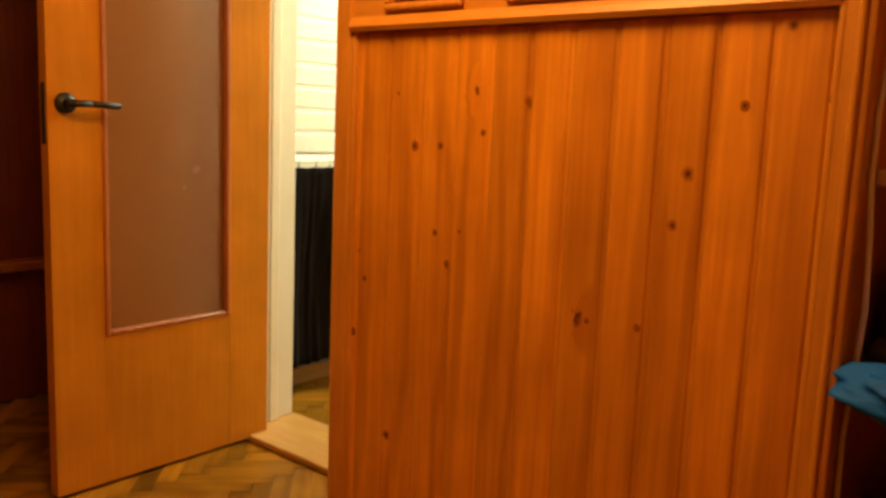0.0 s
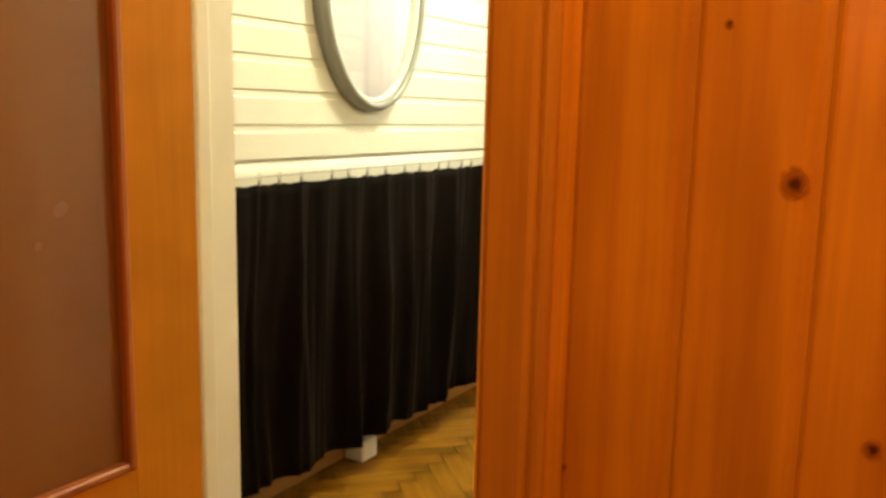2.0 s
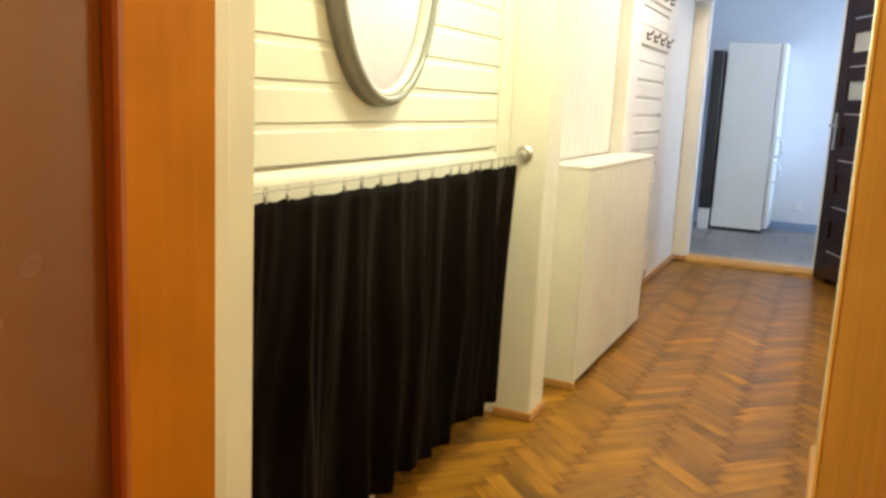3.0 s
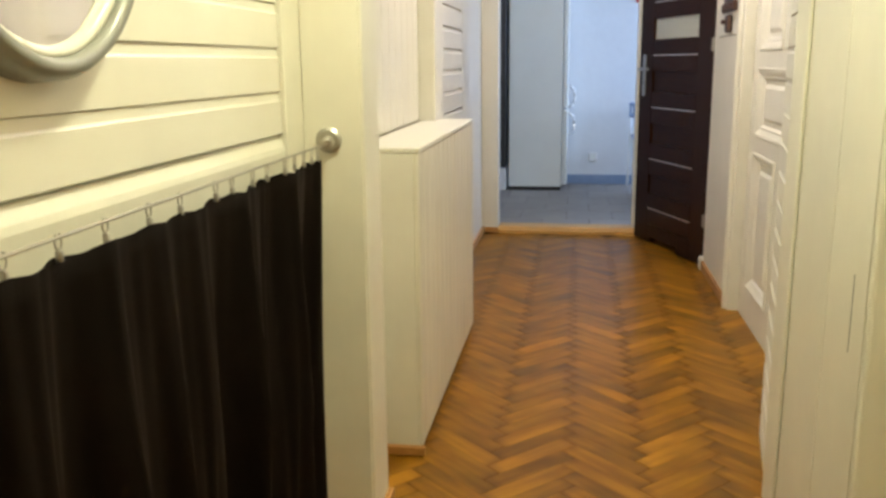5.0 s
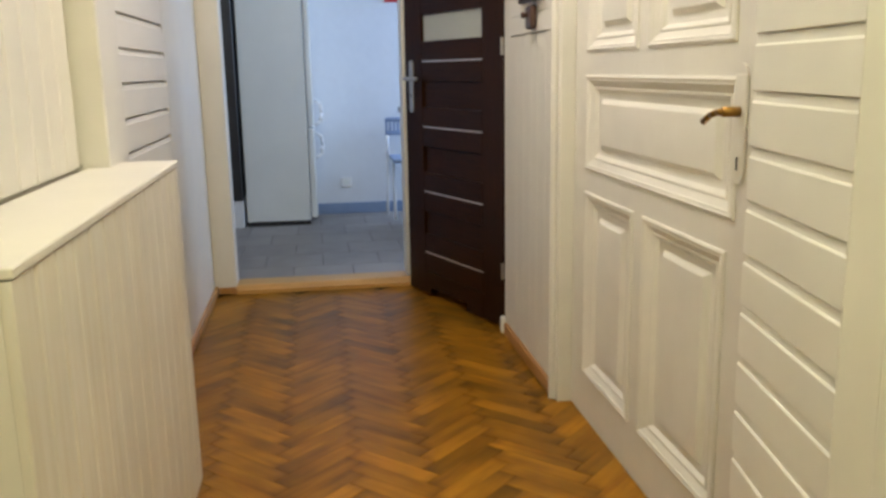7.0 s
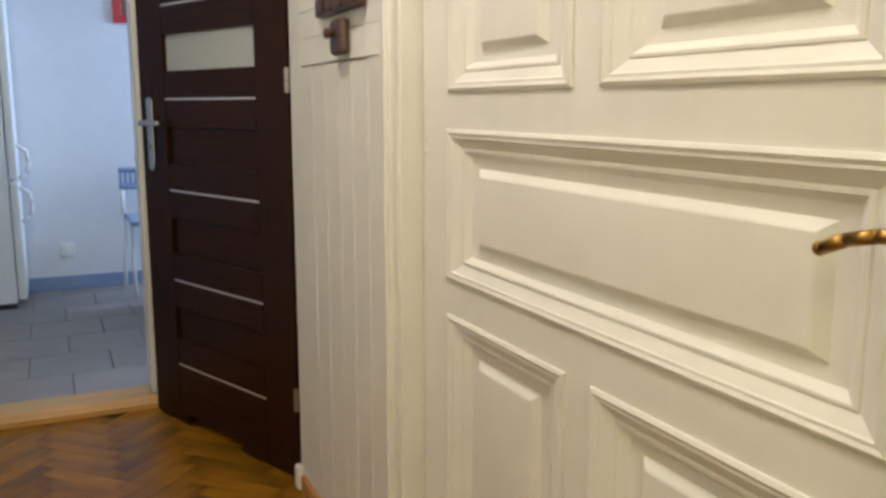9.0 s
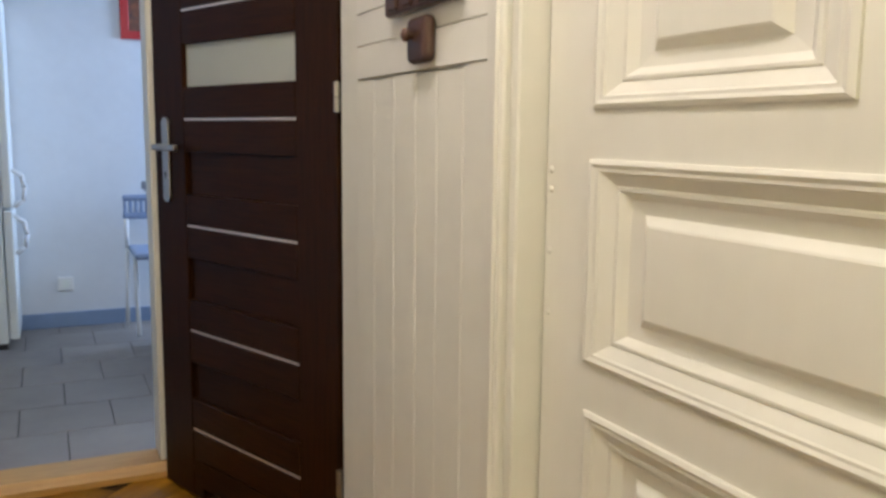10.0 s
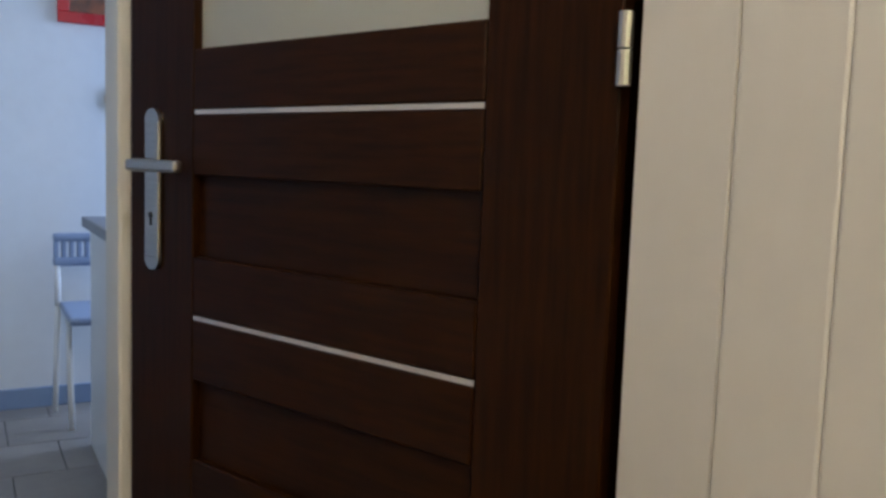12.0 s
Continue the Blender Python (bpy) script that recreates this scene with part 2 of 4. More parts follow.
def add_end_dirt(m, colour):
    """Ground-in dirt at the ends of the parquet blocks, by how far along its block a point lies."""
    N, L = m.node_tree.nodes, m.node_tree.links
    b = N["Principled BSDF"]
    was = b.inputs["Base Color"].links[0].from_socket
    at = N.new("ShaderNodeAttribute")
    at.attribute_name = "along"
    size = N.new("ShaderNodeMath")
    size.operation = "ABSOLUTE"
    L.new(at.outputs["Fac"], size.inputs[0])
    tc, ns = N.new("ShaderNodeTexCoord"), N.new("ShaderNodeTexNoise")
    ns.inputs["Scale"].default_value = 9
    L.new(tc.outputs["Object"], ns.inputs["Vector"])
    sum_ = N.new("ShaderNodeMath")
    sum_.operation = "MULTIPLY_ADD"
    sum_.inputs[1].default_value = 0.42
    L.new(ns.outputs["Fac"], sum_.inputs[0])
    L.new(size.outputs[0], sum_.inputs[2])
    rg = N.new("ShaderNodeMapRange")
    for k, w in (("From Min", 0.98), ("From Max", 1.30), ("To Min", 0.0), ("To Max", 0.58)):
        rg.inputs[k].default_value = w
    L.new(sum_.outputs[0], rg.inputs["Value"])
    mix = N.new("ShaderNodeMix")
    mix.data_type = "RGBA"
    mix.inputs["B"].default_value = (*colour, 1)
    L.new(rg.outputs[0], mix.inputs["Factor"])
    L.new(was, mix.inputs["A"])
    L.new(mix.outputs["Result"], b.inputs["Base Color"])
    return m


add_end_dirt(M_PARQ, (0.070, 0.026, 0.004))
M_JOINT = material("dark_joint_filler", (0.045, 0.018, 0.006), 0.7, grain=0.3)
M_TILE = material("grey_floor_tile", (0.32, 0.285, 0.255), 0.45, grain=0.6, grain_size=5, stain=0.2, stain_size=2.5, bump=0.05, colour_b=(0.17, 0.155, 0.145), rnd=0.12)
M_GROUT = material("tile_grout", (0.12, 0.11, 0.105), 0.85, grain=0.2)
M_PICTURE = material("dark_photo_print", (0.05, 0.035, 0.035), 0.35, grain=1.0, grain_size=14, stain=0.4, stain_size=9, colour_b=(0.42, 0.13, 0.05))
M_SHELF = material("pale_shelf_board", (0.62, 0.52, 0.38), 0.5, grain=0.3, grain_size=6, stretch=(0.8, 8, 8))

# ---- mesh helpers ----


def box(bm, x0, x1, y0, y1, z0, z1, bevel=0.0, seg=1):
    m = Matrix.LocRotScale(((x0 + x1) / 2, (y0 + y1) / 2, (z0 + z1) / 2), None, (x1 - x0, y1 - y0, z1 - z0))
    r = bmesh.ops.create_cube(bm, size=1, matrix=m)
    if bevel:
        edges = list({e for v in r["verts"] for e in v.link_edges})
        bmesh.ops.bevel(bm, geom=edges, offset=bevel, segments=seg, affect="EDGES", profile=0.5)
    return bm


def boxed(*a, **k):
    return box(bmesh.new(), *a, **k)


def prism(bm, pts, along, a, b):
    """Sweeps a closed outline along an axis from a to b. Outline pairs are the two other axes, in the order x, y, z."""
    def put(p, w):
        q = list(p)
        q.insert("xyz".index(along), w)
        return bm.verts.new(q)
    lo, hi = [put(p, a) for p in pts], [put(p, b) for p in pts]
    n = len(pts)
    faces = [bm.faces.new(lo), bm.faces.new(hi[::-1])]
    faces += [bm.faces.new((lo[i], hi[i], hi[(i + 1) % n], lo[(i + 1) % n])) for i in range(n)]
    bmesh.ops.recalc_face_normals(bm, faces=faces)
    return bm


def rod(bm, p, q, r, seg=12, r2=None):
    p, q = Vector(p), Vector(q)
    m = Matrix.Translation((p + q) / 2) @ (q - p).to_track_quat("Z", "Y").to_matrix().to_4x4()
    bmesh.ops.create_cone(bm, cap_ends=True, segments=seg, radius1=r, radius2=r if r2 is None else r2, depth=(q - p).length, matrix=m)
    return bm


def ball(bm, at, r, scale=(1, 1, 1), seg=14):
    bmesh.ops.create_uvsphere(bm, u_segments=seg, v_segments=seg // 2 + 2, radius=r, matrix=Matrix.LocRotScale(at, None, scale))
    return bm


def tube(bm, pts, r, seg=8):
    for p, q in zip(pts, pts[1:]):
        rod(bm, p, q, r, seg)
    for p in pts[1:-1]:
        ball(bm, p, r, seg=8)
    return bm


def mesh_of(name, bm, mat, smooth=False):
    me = bpy.data.meshes.new(name)
    bm.to_mesh(me)
    bm.free()
    me.materials.append(mat)
    if smooth:
        for p in me.polygons:
            p.use_smooth = True
    return me


def part(name, bm, mat, parent=None, label="", smooth=False):
    ob = new(name, mesh_of(name, bm, mat, smooth))
    ob.parent = parent
    if label:
        ob["label"] = label
    return ob


def piece(name, me, parent, m):
    ob = new(name, me)
    ob.parent = parent
    ob.matrix_basis = m
    return ob


def thing(name, label, category, at=(0, 0, 0), group="", kind=""):
    ob = new(name)
    ob.location = at
    return tagged(ob, label, category, group, kind)


def setting(name, bm, mat, label, category):
    return tagged(part(name, bm, mat), label, category, kind="structure")


H = 2.62   # ceiling height
T = 0.12   # wall thickness

# ---- floors, ceilings ----
floor_hall = setting("floor", box(box(boxed(-1.95, 2.4, -2.6, 1.52, -0.12, -0.012), -1.36, 0.46, 1.52, 6.99, -0.12, -0.012), 0.46, 1.25, 5.9, 6.99, -0.12, -0.012), M_JOINT, "herringbone oak parquet floor, worn golden varnish", "floor")
floor_kitchen = setting("floor_kitchen", boxed(-2.3, 1.9, 6.99, 9.4, -0.12, -0.0055), M_GROUT, "kitchen floor of grey matt tiles", "floor")
setting("ceiling", boxed(-2.0, 2.5, -2.7, 9.5, H, H + 0.1), M_CEIL, "plain ceiling, out of view, greyed to cut bounced light", "ceiling")

# ---- pine room ----
# wall with the doorway
bm = boxed(-1.9, -0.936, 1.40, 1.52, 0, H)
box(bm, -0.936, 0.02, 1.40, 1.52, 2.08, H)
box(bm, 0.02, 2.4, 1.40, 1.52, 0, H)
setting("wall_doorway", bm, M_WALL, "plastered wall with the doorway to the hall", "wall")
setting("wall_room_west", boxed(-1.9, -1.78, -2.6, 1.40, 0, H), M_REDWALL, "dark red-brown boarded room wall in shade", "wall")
setting("wall_room_south", boxed(-1.9, 2.4, -2.7, -2.6, 0, H), M_PINE, "pine-clad wall behind the walker", "wall")
setting("wall_room_east", boxed(2.3, 2.4, -2.6, 1.40, 0, H), M_PINE, "pine-clad room side wall", "wall")

# pine-clad wall box beside the doorway
PX0, PX1, PY = 0.045, 1.10, 0.86
RAIL = 1.275
pine = thing("wall_pine", "varnished knotty pine clad wall box beside the doorway", "wall", kind="structure")
bm = bmesh.new()
prism(bm, [(PX0 + 0.012, PY + 0.03), (PX1, PY + 0.03), (PX1, 1.398), (0.0095, 1.398)], "z", 0, H)
part("core", bm, M_PINE_EDGE, pine, "pale pine side of the wall box")
# corner stile with a bead
bm = boxed(PX0, PX0 + 0.045, PY - 0.006, PY + 0.029, 0, H, 0.006, 2)
rod(bm, (PX0 + 0.05, PY + 0.004, 0), (PX0 + 0.05, PY + 0.004, RAIL), 0.008)
part("corner_stile", bm, M_PINE_EDGE, pine)
bm = boxed(1.058, 1.103, PY - 0.012, PY + 0.029, 0, H, 0.006, 2)
rod(bm, (1.060, PY - 0.006, 0), (1.060, PY - 0.006, H), 0.007)
rod(bm, (1.085, PY - 0.013, 0), (1.085, PY - 0.013, H), 0.006)
part("end_stile", bm, M_PINE_EDGE, pine)
# side lining towards the doorway
bm = bmesh.new()
prism(bm, [(PX0 - 0.001, PY - 0.004), (PX0 + 0.011, PY + 0.029), (0.008, 1.398), (-0.088, 1.398)], "z", 0, 2.08)
part("side_lining", bm, M_LINING, pine, "pale raw pine edge towards the doorway")
# top rail and frieze with framed panels
bm = bmesh.new()
prism(bm, [(PY - 0.012, RAIL), (PY - 0.017, RAIL + 0.009), (PY - 0.010, RAIL + 0.022), (PY - 0.004, RAIL + 0.030), (PY + 0.028, RAIL + 0.030), (PY + 0.028, RAIL)], "x", PX0 + 0.046, 1.056)
part("rail", bm, M_PINE_RAIL, pine)
part("frieze", boxed(PX0 + 0.046, 1.056, PY + 0.002, PY + 0.028, RAIL + 0.031, H - 0.002), M_PINE_RAIL, pine)
for x0 in (0.185, 0.485, 0.785):
    bm = bmesh.new()
    for (a, b, c, d) in ((x0, x0 + 0.20, 1.312, 1.326), (x0, x0 + 0.20, 1.56, 1.574), (x0, x0 + 0.014, 1.326, 1.56), (x0 + 0.186, x0 + 0.20, 1.326, 1.56)):
        box(bm, a, b, PY - 0.012, PY + 0.001, c, d, 0.004)
    part("panel_frame", bm, M_PINE_EDGE, pine)
    part("panel", boxed(x0 + 0.02, x0 + 0.18, PY - 0.004, PY + 0.001, 1.332, 1.554, 0.003), M_BEAD, pine)
# tongued boards
BW = 0.0853
bm = bmesh.new()
prism(bm, [(0.0001, -0.0022), (0.0016, -0.0034), (0.0036, -0.0050), (0.0060, -0.0055), (BW - 0.013, -0.0055), (BW - 0.0105, -0.0050), (BW - 0.0085, -0.0038), (BW - 0.0070, -0.0026), (BW - 0.0001, -0.0022), (BW - 0.0001, 0.012), (0.0001, 0.012)], "z", 0, RAIL - 0.002)
board_me = mesh_of("board", bm, M_PINE)
bm = bmesh.new()
prism(bm, [(0.002, 0.0), (0.002, -0.0055), (0.019, -0.0055), (0.0235, -0.001), (0.0235, 0.012), (0.002, 0.012)], "z", 0, RAIL - 0.002)
piece("board", mesh_of("board", bm, M_PINE), pine, pose(0.092, PY + 0.011, 0))
for i in range(11):
    piece("board", board_me, pine, pose(0.1155 + i * BW, PY + 0.011, 0))
# knots with a dark heart and a fading rim, set in the boards: place along the wall, height, radius
KNOTS = ((0.337, 1.051, 0.01), (0.538, 1.141, 0.0093), (0.331, 0.879, 0.0089), (0.364, 0.821, 0.0088), (0.137, 0.758, 0.0084), (0.106, 0.635, 0.011), (0.215, 0.427, 0.0128), (0.083, 0.306, 0.0098), (0.848, 1.031, 0.0139), (0.929, 1.138, 0.01), (0.989, 1.253, 0.0107), (1.053, 1.15, 0.0079), (0.685, 0.764, 0.0068), (0.781, 0.77, 0.0076), (0.44, 1.08, 0.0086), (0.27, 1.048, 0.012), (0.829, 0.947, 0.0112), (0.393, 0.888, 0.0044), (0.092, 0.735, 0.0057), (0.221, 1.151, 0.0041), (0.119, 0.816, 0.0037))
bm = bmesh.new()
ring = [bm.verts.new((math.cos(a * math.pi / 12) * (1 + 0.10 * math.sin(a * 1.9)), 0, 1.15 * math.sin(a * math.pi / 12) * (1 + 0.10 * math.cos(a * 1.3)))) for a in range(24)]
bm.faces.new(ring)
bmesh.ops.recalc_face_normals(bm, faces=bm.faces[:])
bmesh.ops.solidify(bm, geom=bm.faces[:], thickness=0.02)
knot_me = mesh_of("knot", bm, M_KNOT)
for i, (x, z, r) in enumerate(KNOTS):
    piece("knot", knot_me, pine, pose(x, PY + 0.0051, z, 0, 0, 180 * (i % 2)) @ Matrix.Diagonal((1.15 * r, 0.03, 1.3 * r, 1)))
part("base_strip", boxed(PX0 + 0.03, PX1 - 0.05, PY - 0.004, PY + 0.010, 0, 0.06, 0.004), M_PINE_RAIL, pine)

# open room door at the doorway
DX = -0.832
door = thing("door_1", "open honey-coloured veneer door with a brown frosted glass pane", "door", kind="structure")
y0, y1, g0, g1, gz0, gz1, top = 0.645, 1.375, 0.795, 1.222, 0.452, 1.84, 2.02
bm = boxed(DX - 0.04, DX, y0, g0, 0.012, top, 0.0006)
part("lock_stile", bm, M_DOORWOOD, door)
part("hinge_stile", boxed(DX - 0.04, DX, g1, y1, 0.012, top, 0.0006), M_DOORWOOD, door)
part("bottom_rail", boxed(DX - 0.04, DX - 0.0003, g0 + 0.0002, g1 - 0.0002, 0.012, gz0, 0.0004), M_DOORWOOD, door)
part("top_rail", boxed(DX - 0.04, DX - 0.001, g0, g1, gz1, top, 0.002), M_DOORWOOD, door)
part("pane", boxed(DX - 0.024, DX - 0.018, g0 + 0.004, g1 - 0.004, gz0 + 0.004, gz1 - 0.004), M_FROST_ROOM, door, "brown rippled frosted glass")
for (a, b, c, d) in ((g0, g0 + 0.016, gz0, gz1), (g1 - 0.016, g1, gz0, gz1), (g0 + 0.016, g1 - 0.016, gz0, gz0 + 0.016), (g0 + 0.016, g1 - 0.016, gz1 - 0.016, gz1)):
    part("glazing_bead", boxed(DX - 0.018, DX + 0.005, a, b, c, d, 0.004), M_BEAD, door)
bm = rod(bmesh.new(), (DX, 0.692, 1.108), (DX + 0.012, 0.692, 1.108), 0.028, 20)
rod(bm, (DX + 0.012, 0.692, 1.108), (DX + 0.05, 0.692, 1.108), 0.011)
tube(bm, [(DX + 0.05, 0.688, 1.108), (DX + 0.052, 0.74, 1.108), (DX + 0.050, 0.822, 1.105)], 0.009)
part("handle", bm, M_BLACK, door, "black iron lever handle", True)
part("lock_plate", boxed(DX - 0.03, DX - 0.01, y0 - 0.002, y0 + 0.002, 1.0, 1.16), M_BLACK, door)

# door lining and moulded casing of the doorway
cas = thing("casing", "cream painted moulded door casing with worn edges", "door casing", kind="structure")
part("outer_strip", boxed(-0.935, -0.874, 1.384, 1.414, 0.022, 2.12, 0.004), M_WHITE, cas)
part("groove", boxed(-0.935, -0.886, 1.4145, 1.424, 0.022, 2.11), M_WALL, cas)
part("middle_strip", boxed(-0.935, -0.878, 1.4245, 1.462, 0.022, 2.10, 0.005, 2), M_WHITE, cas)
part("rebate", boxed(-0.935, -0.915, 1.4625, 1.472, 0.022, 2.10), M_SKIRT, cas, "worn brown groove between the strips")
part("inner_strip", boxed(-0.935, -0.900, 1.4725, 1.548, 0.022, 2.10, 0.004), M_WHITE, cas)
part("head", boxed(-0.873, -0.092, 1.399, 1.54, 2.05, 2.078), M_WHITE, cas)
setting("casing_hall", boxed(-0.09, 0.019, 1.4, 1.545, 0.022, 2.08, 0.004), M_LINING, "varnished pine door lining", "door casing")
setting("threshold", boxed(-0.95, -0.093, 1.30, 1.56, 0.001, 0.022, 0.005, 2), M_THRESH, "worn pale wooden doorway threshold board", "threshold")

# dado box on the dark wall
bm = boxed(-1.779, -1.70, -1.2, 1.38, 0.50, 0.535, 0.006)
setting("dado_rail", bm, M_BEAD, "dark red-brown wooden dado rail", "rail")
heater = thing("wall_vent", "dark slotted vent grille low on the red-brown wall", "vent", (-1.775, 0.55, 0.36))
part("plate", boxed(0, 0.012, -0.16, 0.16, -0.09, 0.09, 0.004), M_REDWALL, heater)
for dy in (-0.09, 0.02, 0.11):
    part("slot", boxed(0.0125, 0.016, dy - 0.018, dy + 0.018, -0.06, 0.06), M_BLACK, heater)

# shelf unit at the end of the pine wall
shelf = thing("shelf_unit", "open pale shelf unit beside the pine wall, loaded with clutter", "shelf", (0, 0, 0))
part("back_board", boxed(1.106, 2.28, 1.30, 1.32, 0, 2.0), M_PINE, shelf)
for z in (0.34, 0.735, 1.03, 1.42):
    part("shelf_board", boxed(1.106, 2.28, 0.915 if z > 0.8 else 0.90, 1.298, z, z + 0.024, 0.003), M_SHELF, shelf)
part("side_panel", boxed(2.281, 2.298, 0.92, 1.298, 0, 2.0), M_SHELF, shelf)
bm = bmesh.new()
pts = [(1.112 + 0.006 * math.sin(i * 1.3), 0.893 + 0.004 * math.cos(i), 1.9 - i * 0.095) for i in range(20)]
rings = [[bm.verts.new((x + 0.0045 * math.cos(a * math.pi / 4), y + 0.0045 * math.sin(a * math.pi / 4), z)) for a in range(8)] for x, y, z in pts]
for lo, hi in zip(rings, rings[1:]):
    for a in range(8):
        bm.faces.new((lo[a], lo[(a + 1) % 8], hi[(a + 1) % 8], hi[a]))
bm.faces.new(rings[0])
bm.faces.new(rings[-1])
bmesh.ops.recalc_face_normals(bm, faces=bm.faces[:])
cable = tagged(part("cable", bm, M_PLASTIC_W, None, "", True), "thin white cable hanging down beside the pine wall", "cable")
bm = bmesh.new()
box(bm, 1.112, 1.55, 0.93, 1.24, 0.7595, 0.80, 0.018, 3)
box(bm, 1.125, 1.5, 0.94, 1.2, 0.795, 0.905, 0.03, 3)
tagged(part("bag", bm, M_BLACK, None, "", True), "soft black bag lying on a pale shelf", "bag")
tagged(part("sack", boxed(1.13, 1.75, 0.80, 1.22, 0.001, 0.56, 0.09, 4), M_BLACK, None, "", True), "bulging black sack standing under the shelves", "sack")
bm = bmesh.new()
bmesh.ops.create_icosphere(bm, subdivisions=5, radius=1.0)
for v in bm.verts:
    v.co *= 1 + 0.16 * noise.noise(v.co * 2.3) + 0.05 * noise.noise(v.co * 7)
    v.co = Vector((1.345 + v.co.x * 0.245, 0.845 + v.co.y * 0.085, 0.738 + v.co.z * 0.052 - v.co.x * 0.020))
tagged(part("cloth", bm, M_BLUE, None, "", True), "crumpled bright blue cloth stuffed over a shelf edge", "cloth")

# ceiling lamps


def ceiling_lamp(at, group):
    x, y, z = at
    lt = thing("ceiling_lamp", "ceiling lamp with a white enamel dish shade, switched on", "lamp", (x, y, H - 0.001), group)
    part("mount", rod(bmesh.new(), (0, 0, 0), (0, 0, -0.03), 0.07, 24), M_PLASTIC_W, lt)
    bm = rod(bmesh.new(), (0, 0, -0.03), (0, 0, z - H + 0.16), 0.012)
    part("stem", bm, M_STEEL, lt)
    part("shade", rod(bmesh.new(), (0, 0, z - H + 0.11), (0, 0, z - H + 0.18), 0.16, 28, 0.03), M_PLASTIC_W, lt, "white enamel dish shade")
    return lt


for at in (HALL_LAMP_1, HALL_LAMP_2, ROOM_LAMP):
    ceiling_lamp(at, "ceiling lamps")

# ---- hall, curtain side ----
XL = -1.13
setting("wall_west", boxed(XL - 0.20, XL - 0.09, 1.52, 6.93, 0, H), M_WALL, "white hall wall", "wall")
clapwall = thing("wall_clapboard", "white painted horizontal clapboards above a curtained niche", "wall", kind="structure")
part("backing", boxed(XL - 0.088, XL - 0.016, 1.522, 3.236, 0.80, H - 0.001), M_WALL, clapwall)
part("end_board", boxed(XL - 0.014, XL + 0.008, 3.128, 3.2425, 0.80, H - 0.001, 0.0015), M_WHITE, clapwall)
bm = bmesh.new()
prism(bm, [(XL - 0.014, 0.80), (XL + 0.004, 0.80), (XL + 0.004, 0.926), (XL + 0.001, 0.936), (XL - 0.010, 0.957), (XL - 0.014, 0.957)], "y", 1.524, 3.127)
part("ledge", bm, M_WHITE, clapwall)


def clapboard(pitch, y0, y1, proud=0.013, gap=0.0010):
    bm = bmesh.new()
    prism(bm, [(0.0, 0.0005), (proud - 0.0018, 0.0), (proud, 0.0018), (proud, pitch - 0.0200), (proud - 0.0014, pitch - 0.0176), (proud - 0.0034, pitch - 0.0162), (proud - 0.0042, pitch - gap), (0.0, pitch - gap)], "y", y0, y1)
    return mesh_of("clapboard", bm, M_CLAP)


me = clapboard(0.0865, 1.524, 3.126)
for i in range(19):
    piece("clapboard", me, clapwall, pose(XL - 0.0135, 0, 0.962 + i * 0.0865))
setting("skirting_west", boxed(XL - 0.089, XL - 0.070, 1.53, 3.236, 0, 0.07, 0.004), M_SKIRT, "dark oak skirting board under the curtain", "skirting")

# pilaster
pil = thing("pilaster", "white painted boarded wall pilaster", "pilaster", kind="structure")
part("core", boxed(XL - 0.088, -0.994, 3.243, 3.39, 0.0, H - 0.002, 0.002), M_WHITE, pil)
part("front_board", boxed(XL + 0.0085, -0.991, 3.236, 3.242, 0.03, H - 0.002, 0.002), M_WHITE, pil)
part("side_board", boxed(-0.9935, -0.987, 3.243, 3.335, 0.03, H - 0.002, 0.002), M_WHITE, pil)
part("side_board", boxed(-0.9935, -0.989, 3.338, 3.39, 0.03, H - 0.002, 0.002), M_WHITE, pil)
setting("pilaster_skirting", boxed(-1.12, -0.975, 3.222, 3.40, 0.001, 0.032, 0.004), M_SKIRT, "oak skirting strip round the pilaster foot", "skirting")

# curtain wire, clips, curtain
RX, RZ = -1.05, 0.936
wire = thing("curtain_wire", "thin steel curtain wire with round end rosettes", "curtain rod", (RX, 0, RZ))
part("wire", rod(bmesh.new(), (0, 1.55, -0.008), (0, 3.20, 0.002), 0.0022, 8), M_STEEL, wire)
bm = rod(bmesh.new(), (-0.014, 3.2355, 0.004), (-0.014, 3.228, 0.004), 0.0285, 32)
rod(bm, (-0.014, 3.228, 0.004), (-0.014, 3.223, 0.004), 0.0285, 32, 0.022)
rod(bm, (-0.014, 3.223, 0.004), (-0.003, 3.186, 0.003), 0.009, 16)
rod(bm, (-0.003, 3.188, 0.003), (-0.001, 3.166, 0.002), 0.0135, 20)
rod(bm, (-0.001, 3.166, 0.002), (0.0, 3.162, 0.002), 0.0135, 20, 0.009)
part("rosette", bm, M_STEEL, wire, "brushed steel wall rosette")
hook_y = [1.60, 1.69, 1.775, 1.845, 1.928, 2.052, 2.124, 2.211, 2.30, 2.40, 2.485, 2.60, 2.66, 2.745, 2.81, 2.90, 2.955, 3.01, 3.06, 3.10]
bm = bmesh.new()
loops = []
for k in range(14):
    a = 2 * math.pi * k / 14
    loops.append([bm.verts.new((0.0012 * math.sin(q), (0.006 + 0.0012 * math.cos(q)) * math.sin(a), -0.009 + (0.009 + 0.0012 * math.cos(q)) * math.cos(a))) for q in (0, 1.26, 2.51, 3.77, 5.03)])
for k in range(14):
    for q in range(5):
        bm.faces.new((loops[k][q], loops[k][(q + 1) % 5], loops[(k + 1) % 14][(q + 1) % 5], loops[(k + 1) % 14][q]))
bmesh.ops.recalc_face_normals(bm, faces=bm.faces[:])
ring_me = mesh_of("ring", bm, M_STEEL)
